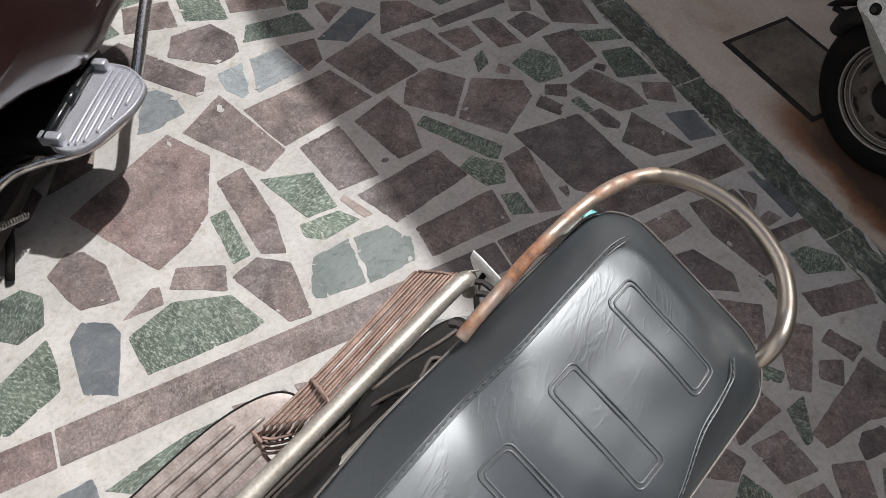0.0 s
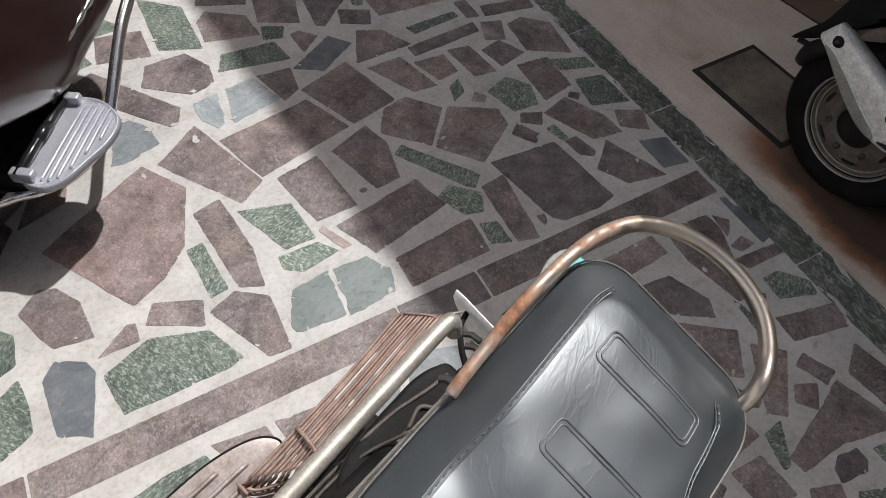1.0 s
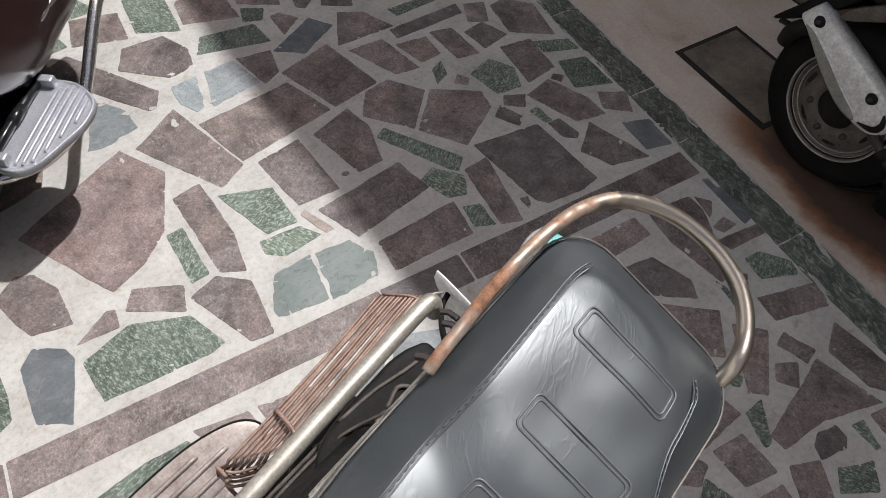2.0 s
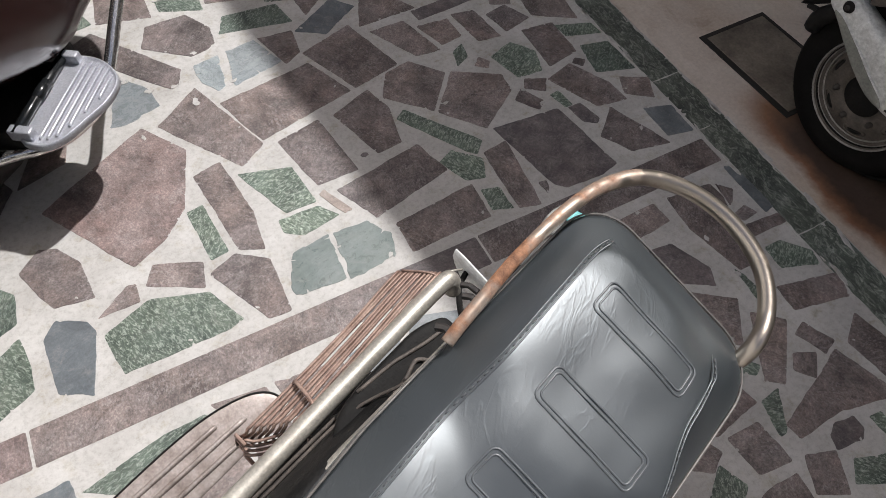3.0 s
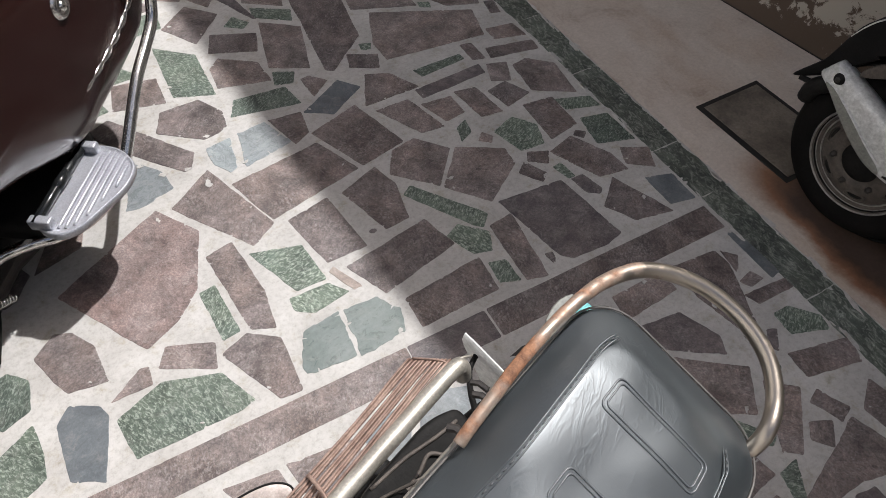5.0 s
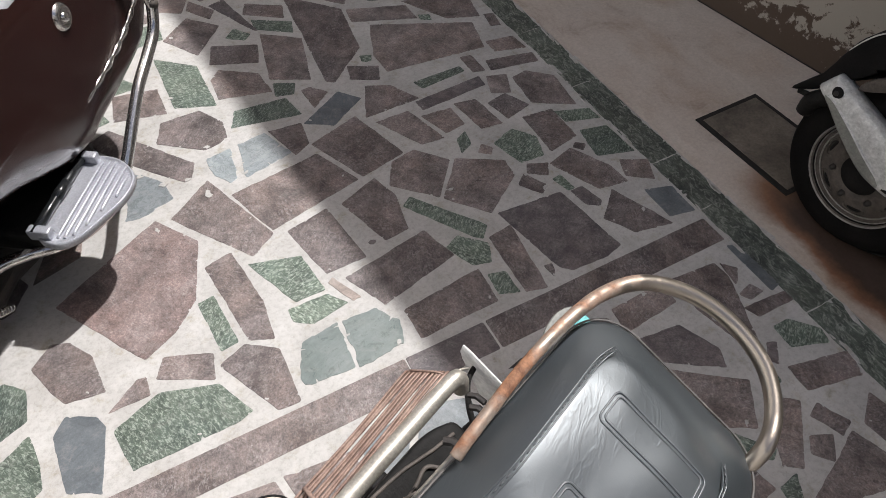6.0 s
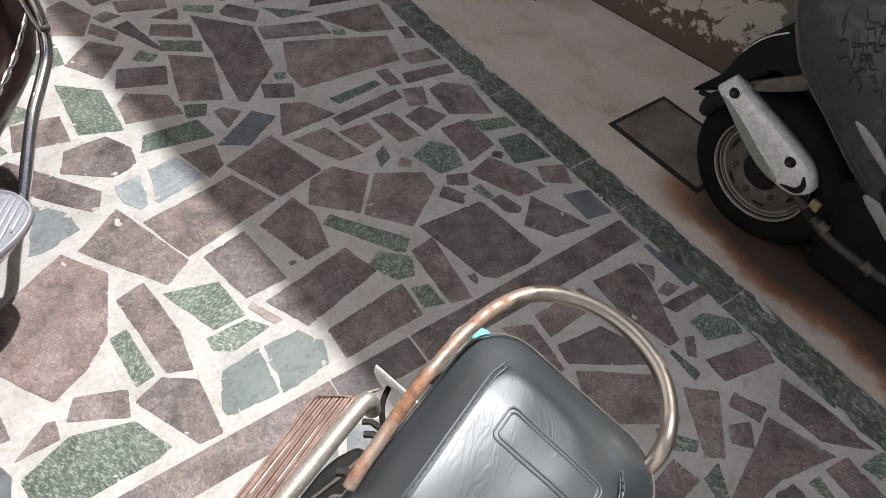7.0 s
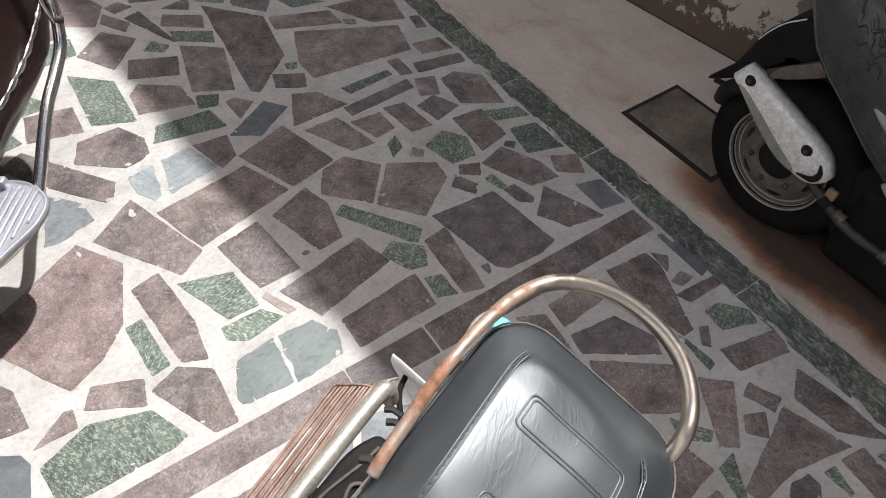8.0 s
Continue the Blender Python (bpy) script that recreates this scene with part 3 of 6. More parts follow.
def seat_outline(inset, k=200):
    """Rounded oblong, wider at the back, narrowing to the front."""
    hw, b0, b1 = 0.12 - inset, -0.1 + 1.45 * inset, 0.62 - inset
    r = max(0.012, 0.055 - inset * 0.6)
    out = []
    corners = (((hw - r), (b0 + r), -90), ((hw - r), (b1 - r), 0), (-(hw - r), (b1 - r), 90), (-(hw - r), (b0 + r), 180))
    arcs = []
    for cx, cy, a0 in corners:
        arcs.append([Vector((cx + r * math.cos(radians(a0 + 90 * i / 12)), cy + r * math.sin(radians(a0 + 90 * i / 12)), 0)) for i in range(13)])
    line = []
    for i in range(4):
        line += arcs[i]
        a, b = arcs[i][-1], arcs[(i + 1) % 4][0]
        n = max(2, int((b - a).length / 0.012))
        line += [a.lerp(b, j / n) for j in range(1, n)]
    for p in line:
        f = 1 - 0.3 * max(0.0, min(1.0, (p.y - 0.22) / 0.4))
        out.append(Vector((0.0045 + p.x * f, p.y, 0)))
    total = [0.0]
    loop = out + [out[0]]
    for a, b in zip(loop, loop[1:]):
        total.append(total[-1] + (b - a).length)
    res, j = [], 0
    for i in range(k):
        d = total[-1] * i / k
        while total[j + 1] < d:
            j += 1
        res.append(loop[j].lerp(loop[j + 1], (d - total[j]) / max(1e-9, total[j + 1] - total[j])))
    return res


def seam_inset(a, b):
    """How far the stitched seam lies inside the edge."""
    return 0.033 + (0.014 - 0.022 * ease((b - 0.015) / 0.1)) * ease((a + 0.02) / 0.08)


def seat_height(a, b, inset):
    """Height of the top skin: a flank that falls away outside the seam, a soft shoulder inside it, soft hollows."""
    s = seam_inset(a, b)
    swell = 0.0115 - 0.0075 * ease((b + 0.035) / 0.05) + 0.0028 * ease((b - 0.1) / 0.08)
    if inset < s:
        u = 1 - inset / s
        side = -swell - 0.036 * u - (0.012 - swell) * u * u
    else:
        side = -swell * (1 - min(1.0, (inset - s) / 0.05)) ** 2
    side -= 0.0005 * math.exp(-((inset - s) / 0.0022) ** 2)
    rolled = -0.048 * (1 - min(1.0, inset / 0.083)) ** 2.1
    rear = ease((-0.045 - b) / 0.03)
    t = min(1.0, inset / 0.034)
    return side + (rolled - side) * rear + seat_drop(b, a) + 0.0025 * noise.noise(Vector((a * 20, b * 14, 3))) * t


def seat_shape():
    k = 200
    insets = [0, 0.003, 0.007, 0.012, 0.017, 0.021, 0.0245, 0.027, 0.029, 0.031, 0.0325, 0.034, 0.036, 0.038, 0.0405, 0.043, 0.046, 0.05, 0.055, 0.06, 0.066, 0.072, 0.079, 0.086, 0.094, 0.102]
    verts, faces = [], []
    base = seat_outline(0.006, k)
    verts += [Vector((p.x, p.y, -0.13 + seat_drop(p.y) * 0.6)) for p in base]
    verts += [Vector((p.x, p.y, -0.055 + seat_drop(p.y))) for p in seat_outline(0.001, k)]
    for d in insets:
        verts += [Vector((p.x, p.y, seat_height(p.x, p.y, d))) for p in seat_outline(d, k)]
    rings = len(insets) + 2
    for i in range(rings - 1):
        for q in range(k):
            w = (q + 1) % k
            faces.append([i * k + q, i * k + w, (i + 1) * k + w, (i + 1) * k + q])
    mid = (rings - 1) * k
    # the spine is closed by a strip from side to side
    low, high = min(verts[q].y for q in range(mid, mid + k)) + 0.014, max(verts[q].y for q in range(mid, mid + k)) - 0.014
    order = sorted((q for q in range(mid, mid + k) if low <= verts[q].y <= high), key=lambda q: verts[q].y)
    right = [q for q in order if verts[q].x > 0.0045]
    left = [q for q in order if verts[q].x <= 0.0045]
    ring = list(range(mid, mid + k))
    for first, last in ((left[0], right[0]), (right[-1], left[-1])):
        turned = ring[ring.index(first):] + ring[:ring.index(first)]
        faces.append(turned[:turned.index(last) + 1])
    i = j = 0
    while i + 1 < len(right) or j + 1 < len(left):
        if j + 1 == len(left) or (i + 1 < len(right) and verts[right[i + 1]].y < verts[left[j + 1]].y):
            faces.append([left[j], right[i], right[i + 1]])
            i += 1
        else:
            faces.append([left[j], right[i], left[j + 1]])
            j += 1
    return verts, faces


def on_seat(a, b, lift=0.0):
    """A place on the top skin."""
    narrow = 1 - 0.3 * max(0.0, min(1.0, (b - 0.22) / 0.4))
    inset = max(0.0, min(0.12 - abs(a - 0.0045) / narrow, (b + 0.1) / 1.45))
    return Vector((a, b, seat_height(a, b, inset) + lift))


def panel_piping(cx, cy, w, h, r=0.007):
    pts = []
    for sx, sy, a0 in ((1, 1, 0), (-1, 1, 90), (-1, -1, 180), (1, -1, 270)):
        for i in range(5):
            w0 = radians(a0 + 22.5 * i)
            pts.append((cx + sx * (w / 2 - r) + r * math.cos(w0), cy + sy * (h / 2 - r) + r * math.sin(w0)))
    full = []
    for i, p in enumerate(pts):
        q = pts[(i + 1) % len(pts)]
        n = max(1, int(math.hypot(q[0] - p[0], q[1] - p[1]) / 0.008))
        full += [(p[0] + (q[0] - p[0]) * j / n, p[1] + (q[1] - p[1]) * j / n) for j in range(n)]
    return full


def motorcycle():
    base = SEAT.copy()
    t = thing("motorcycle", base, "leaning motorcycle with black vinyl seat and rusting rear rail", "motorcycle")
    seat = part("seat", seat_shape(), VINYL, t, "black vinyl seat with embossed panels and stitched edges")
    part("edge_piping", tube([p + Vector((0, 0, -0.047 + seat_drop(p.y))) for p in seat_outline(-0.001, 150)], 0.0012, 8, 1, True, True), PIPING, seat, "grey edge piping")
    for cy, cx in ((0.0, 0.0), (0.096, 0.011), (0.181, 0.016), (0.27, 0.02)):
        outer = panel_piping(cx, cy, 0.111, 0.036)
        inner = panel_piping(cx, cy, 0.103, 0.028, 0.005)
        ring = join(tube([on_seat(a, b, 0.0002) for a, b in outer], 0.0011, 7, 1, True, True), tube([on_seat(a, b, 0.0002) for a, b in inner], 0.001, 7, 1, True, True))
        part("embossed_panel", ring, WELT, seat, "raised welted oblong")
    # one stitched seam along each side, fading out at the rear corners
    left_run = [(-0.0755, -0.056), (-0.0812, -0.042), (-0.0835, -0.016), (-0.0832, 0.034), (-0.0825, 0.075), (-0.082, 0.115), (-0.082, 0.15), (-0.082, 0.21), (-0.078, 0.3), (-0.072, 0.4), (-0.064, 0.5)]
    right_run = [(0.068, -0.055), (0.0735, -0.038), (0.0765, -0.015), (0.077, 0.004), (0.0785, 0.029), (0.0835, 0.05), (0.09, 0.068), (0.096, 0.087), (0.1, 0.11), (0.098, 0.2), (0.092, 0.3), (0.084, 0.4), (0.075, 0.5)]
    for run in (left_run, right_run):
        line = smooth_path([(*p, 0) for p in run], 14)
        for off in (-0.0022, 0.0022):
            welt = []
            for i, p in enumerate(line):
                d = (line[min(i + 1, len(line) - 1)] - line[max(i - 1, 0)]).normalized()
                welt.append(on_seat(p.x - d.y * off, p.y + d.x * off, 0.0001))
            part("seam", tube(welt, lambda f: 0.0009 * min(1.0, 0.1 + f * 14), 6, 1, False, True), VINYL, seat)
        stitches, walked, gap = [], 0.0, True
        row = [on_seat(p.x, p.y, 0.0011) for p in smooth_path([(*p, 0) for p in run], 40)]
        for p, q in zip(row, row[1:]):
            walked += (q - p).length
            if gap and walked > 0.0032:
                gap, walked, begun = False, 0.0, q
            elif not gap and walked > 0.0042:
                stitches.append(tube([begun + Vector((0, 0, -0.0008)), (begun + q) / 2 + Vector((0, 0, 0.0003)), q + Vector((0, 0, -0.0008))], 0.00065, 5, 1, False, True))
                gap, walked = True, 0.0
        part("stitching", join(*stitches), THREAD, seat, "grey thread stitches")
    part("seat_base", box(-0.09, 0.09, -0.07, 0.6, -0.15, -0.1, 0.012), BLACK_PLASTIC, t)
    # grab rail: rises beside the seat, loops round behind it
    rail = [(-0.118, 0.122, -0.046), (-0.121, 0.105, -0.04), (-0.124, 0.075, -0.035), (-0.1285, 0.022, -0.028), (-0.127, -0.045, -0.025), (-0.117, -0.1, -0.028), (-0.092, -0.146, -0.03), (-0.045, -0.178, -0.031),
            (0.008, -0.1875, -0.031), (0.056, -0.175, -0.03), (0.088, -0.142, -0.03), (0.101, -0.104, -0.036), (0.106, -0.075, -0.075), (0.103, -0.03, -0.12), (0.095, 0.03, -0.14)]
    part("grab_rail", tube(rail, lambda f: 0.0062 + 0.0027 * ease((f - 0.22) * 4), 18, 8), RAIL, t, "bent chrome grab rail gone orange with rust")
    flap = part("flap", pillow([(-0.121, -0.118), (-0.128, -0.1), (-0.127, -0.08), (-0.12, -0.064), (-0.108, -0.08), (-0.112, -0.11)], 0.002, 0.002, 2), BEIGE, t, "dull grey plastic flap under the rail", m=Matrix.Translation((0, 0, -0.122)))
    part("strap", pillow([(-0.114, -0.112), (-0.11, -0.1), (-0.098, -0.104), (-0.092, -0.113), (-0.096, -0.121), (-0.106, -0.119)], 0.002, 0.001, 2), TEAL, flap, "pale teal plastic strip", m=Matrix.Translation((0, 0, 0.004)))
    # outrigger guard beside the rear wheel
    part("guard_tube", tube([(-0.13, -0.03, -0.33), (-0.141, -0.03, -0.31), (-0.147, -0.015, -0.303), (-0.145, 0.08, -0.3), (-0.141, 0.2, -0.297), (-0.134, 0.4, -0.292), (-0.13, 0.5, -0.3)], 0.0118, 16, 6), STEEL, t, "dull plated guard tube")
    for lug, (c, r) in enumerate((((-0.128, 0.112, -0.052), 0.006), ((-0.13, 0.07, -0.06), 0.005), ((-0.138, 0.06, -0.068), 0.0045))):
        c = Vector(c)
        part("rail_bolt", tube([c + Vector((0.01, 0, 0.004)), c, c + Vector((-0.006, 0.004, -0.004))], r * 0.7, 6, 1, False, True), SOOTY_DARK, t, "rusted bolt head" if lug == 0 else "", smooth=False)
    rng = random.Random(3)
    for i in range(11):
        f = (i + rng.uniform(-0.15, 0.15)) / 10
        a0, a1 = -0.16 - 0.038 * f, -0.139 - 0.043 * f
        b0, b1 = -0.017 + 0.03 * f, 0.215 + 0.06 * f
        n0 = -0.304 - 0.022 * f
        w = rng.uniform(-0.0016, 0.0016)
        rod = [(a0 + 0.005, b0 - 0.004, n0 - 0.014), (a0, b0 + 0.004, n0), (a0 * 0.5 + a1 * 0.5 + w, 0.12, n0 + w), (a1, b1 - 0.014, n0 + 0.001), (a1, b1, n0 - 0.001), (a1 + 0.003, b1 + 0.006, n0 - 0.008), (a1 + 0.012 - 0.012 * f, b1 + 0.016, n0 - 0.034), (a1 + 0.02 - 0.014 * f, b1 + 0.02, n0 - 0.06)]
        part("guard_rod", tube(rod, rng.uniform(0.0019, 0.0022), 8, 5), RUST, t, "brown rusted wire" if i == 0 else "")
    for i in range(4):
        d = i * 0.011
        part("end_wire", tube([(-0.136 + d * 0.2, 0.2 + d, -0.318 - d), (-0.145 + d * 0.2, 0.24 + d * 0.8, -0.33 - d), (-0.163 + d * 0.3, 0.276 + d * 0.4, -0.338 - d), (-0.176 + d * 0.4, 0.287 + d * 0.3, -0.34 - d * 1.2)], 0.0019, 8, 5), RUST, t)
    part("cross_wire", tube([(-0.131, 0.216, -0.302), (-0.14, 0.212, -0.296), (-0.158, 0.206, -0.3), (-0.18, 0.203, -0.313), (-0.185, 0.2025, -0.322)], 0.0027, 8, 5), RUST, t)
    part("cross_wire", tube([(-0.158, -0.018, -0.304), (-0.172, -0.012, -0.309), (-0.196, 0.006, -0.324)], 0.0017, 8, 5), RUST, t)
    part("end_plate", join(box(-0.188, -0.17, 0.288, 0.292, -0.35, -0.328, 0.001), box(-0.183, -0.164, 0.29, 0.294, -0.378, -0.348, 0.001), box(-0.174, -0.155, 0.292, 0.296, -0.41, -0.376, 0.001), box(-0.16, -0.135, 0.294, 0.299, -0.46, -0.408, 0.001)), RUST, t, "rusted flat strap")
    part("wire_end", tube([(-0.15, -0.006, -0.31), (-0.152, -0.03, -0.3), (-0.142, -0.05, -0.305)], 0.0018, 7, 5), STEEL, t)
    # step plate for side riders
    step = part("step_plate", pillow([(-0.178, 0.225), (-0.2, 0.212), (-0.226, 0.235), (-0.243, 0.29), (-0.248, 0.36), (-0.246, 0.46), (-0.236, 0.5), (-0.19, 0.5), (-0.174, 0.46), (-0.17, 0.34)], 0.003, 0.012, 5), DULL_ALLOY, t, "ribbed cast foot step", m=Matrix.Translation((0.012, 0.0, -0.49)))
    for a, b0 in ((-0.229, 0.3), (-0.21, 0.265), (-0.19, 0.27)):
        part("rib", tube([(a + 0.003, b0, 0.0), (a + 0.002, b0 + 0.012, 0.0045), (a, b0 + 0.13, 0.0045), (a, b0 + 0.15, 0.0)], 0.0036, 10, 3), DULL_ALLOY, step)
    part("step_rim", tube([(p[0], p[1], 0.001) for p in ((-0.178, 0.225), (-0.2, 0.212), (-0.226, 0.235), (-0.243, 0.29), (-0.248, 0.36), (-0.246, 0.46))], 0.0016, 8, 5), BLACK, step)
    part("wrapping", tube([(-0.14, 0.372, -0.44), (-0.148, 0.39, -0.445), (-0.15, 0.41, -0.455)], 0.006, 10, 4), BEIGE, t, "grey plastic wrapping")
    part("step_bracket", tube([(-0.19, 0.42, -0.505), (-0.12, 0.43, -0.5), (-0.05, 0.44, -0.48)], 0.012, 12, 4), BLACK, t)
    # thin white plate behind the wheel
    part("rear_plate", pillow([(-0.166, -0.381), (-0.15, -0.379), (0.1, -0.379), (0.1, -0.47), (-0.09, -0.47), (-0.152, -0.416), (-0.162, -0.402)], 0.001, 0.003, 1, smooth_outline=False), WHITE, t, "white painted plate", m=frame_of(Vector((0, -0.1, 0)), Vector((1, 0, 0)), Vector((0, 0, 1)), Vector((0, -1, 0))))
    part("plate_bracket", tube([(-0.13, -0.1, -0.41), (-0.122, -0.07, -0.4), (-0.1, -0.03, -0.36), (-0.07, 0.0, -0.33)], 0.0045, 8, 5), BLACK, t)
    # wheel, mudguard, shock absorber, swing arm
    fender = part("inner_fender", pillow([(-0.117, 0.05), (-0.13, 0.066), (-0.136, 0.09), (-0.136, 0.12), (-0.134, 0.183), (-0.124, 0.217), (-0.108, 0.231), (-0.07, 0.22), (-0.06, 0.12), (-0.08, 0.06)], 0.006, 0.01, 5), BLACK, t, "black stained inner fender", m=Matrix.Translation((0, 0, -0.2)))
    part("fender_lip", tube([(-0.114, 0.062, 0.006), (-0.118, 0.089, 0.007), (-0.123, 0.111, 0.007), (-0.128, 0.135, 0.006), (-0.132, 0.18, 0.004)], 0.0022, 8, 5), SOOTY, fender)
    part("fender_bead", tube([(-0.1, 0.1, 0.008), (-0.112, 0.112, 0.008), (-0.106, 0.135, 0.008), (-0.104, 0.165, 0.008), (-0.112, 0.21, 0.006)], 0.0025, 8, 5), SOOTY, fender)
    wheel = part("rear_wheel", lathe([(0.235, -0.025), (0.25, -0.042), (0.275, -0.042), (0.292, -0.022), (0.296, 0.0), (0.292, 0.022), (0.275, 0.042), (0.25, 0.042), (0.235, 0.025)], 56), RUBBER, t, m=Matrix.Translation((0, 0.1, -0.56)))
    part("rim", lathe([(0.2, -0.03), (0.235, -0.032), (0.236, 0.032), (0.2, 0.03)], 48), CHROME, wheel)
    part("hub", lathe([(0.0, -0.06), (0.05, -0.055), (0.055, 0.055), (0.0, 0.06)], 24, False), DULL_ALLOY, wheel)
    guard_v, guard_f = [], []
    for i in range(25):
        w = radians(20 + 150 * i / 24)
        for a, r in ((-0.078, 0.285), (-0.075, 0.315), (-0.05, 0.33), (0.05, 0.33), (0.075, 0.315), (0.078, 0.285)):
            guard_v.append(Vector((a, 0.1 + r * math.cos(w), -0.56 + r * math.sin(w))))
    for i in range(24):
        for k in range(5):
            guard_f.append([i * 6 + k, i * 6 + k + 1, i * 6 + 7 + k, i * 6 + 6 + k])
    part("mudguard", (guard_v, guard_f), BLACK, t, "black dented mudguard")
    shock = part("shock_absorber", tube([(-0.07, 0.27, -0.13), (-0.07, 0.16, -0.5)], 0.014, 14, 4), BLACK, t)
    coil = [(-0.07 + 0.026 * math.cos(i * 0.6), 0.265 - 0.09 * i / 130, -0.15 - 0.3 * i / 130 + 0.02 * math.sin(i * 0.6) * 0.3) for i in range(130)]
    part("spring", tube(coil, 0.0042, 7, 1, False, True), BLACK, shock)
    part("side_cover", pillow([(0.12, -0.3), (0.17, -0.17), (0.3, -0.13), (0.55, -0.14), (0.58, -0.3), (0.45, -0.36), (0.2, -0.36)], 0.012, 0.02, 5), BLACK, t, m=frame_of(Vector((-0.105, 0, 0)), Vector((0, 1, 0)), Vector((0, 0, 1)), Vector((1, 0, 0))) @ Matrix.Scale(-1, 4, (0, 0, 1)))
    part("swing_arm", tube([(-0.085, 0.1, -0.56), (-0.085, 0.5, -0.52)], 0.018, 10, 2), BLACK, t)
    part("frame_tube", tube([(-0.1, 0.05, -0.12), (-0.1, 0.2, -0.13), (-0.095, 0.42, -0.2), (-0.09, 0.55, -0.3)], 0.012, 12, 5), STEEL, t)
    part("cable", tube([(-0.1, 0.12, -0.2), (-0.122, 0.17, -0.24), (-0.124, 0.26, -0.27), (-0.122, 0.42, -0.29)], 0.0025, 7, 6), SOOTY, t)
    part("cable", tube([(-0.105, 0.14, -0.16), (-0.122, 0.2, -0.2), (-0.122, 0.3, -0.22), (-0.118, 0.45, -0.24)], 0.002, 7, 6), SOOTY, t)
    part("clip", tube([(-0.124, 0.2, -0.2), (-0.125, 0.205, -0.28)], 0.003, 7, 2), BLACK, t)
    part("chain_case", box(-0.12, -0.09, 0.08, 0.5, -0.6, -0.52, 0.012), BLACK, t)
    part("stand", tube([(0.06, 0.5, -0.55), (0.22, 0.52, -0.72), (0.27, 0.54, -0.757)], 0.011, 10, 4), BLACK, t)
    front = part("front_wheel", lathe([(0.235, -0.025), (0.25, -0.04), (0.275, -0.04), (0.296, 0.0), (0.275, 0.04), (0.25, 0.04), (0.235, 0.025)], 48), RUBBER, t, m=Matrix.Translation((0, 1.3, -0.56)))
    part("rim", lathe([(0.2, -0.03), (0.235, -0.032), (0.236, 0.032), (0.2, 0.03)], 48), CHROME, front)
    part("engine", box(-0.12, 0.12, 0.52, 0.85, -0.72, -0.35, 0.03), BLACK, t)
    part("fork", tube([(-0.06, 1.3, -0.56), (-0.06, 1.05, 0.1)], 0.018, 12, 2), CHROME, t)
    part("fork", tube([(0.06, 1.3, -0.56), (0.06, 1.05, 0.1)], 0.018, 12, 2), CHROME, t)
    part("tank", pillow([(-0.1, 0.66), (0.1, 0.66), (0.13, 0.8), (0.11, 1.0), (-0.11, 1.0), (-0.13, 0.8)], 0.09, 0.14, 6), BLACK_PLASTIC, t, m=Matrix.Translation((0, 0, -0.02)))
    return t


motorcycle()

# ---- the maroon scooter ----
D2, N2 = Vector((0.565, 0.825, 0)).normalized(), Vector((0.825, -0.565, 0)).normalized()
COWL = Vector((-0.807, 0.516, 0.0))


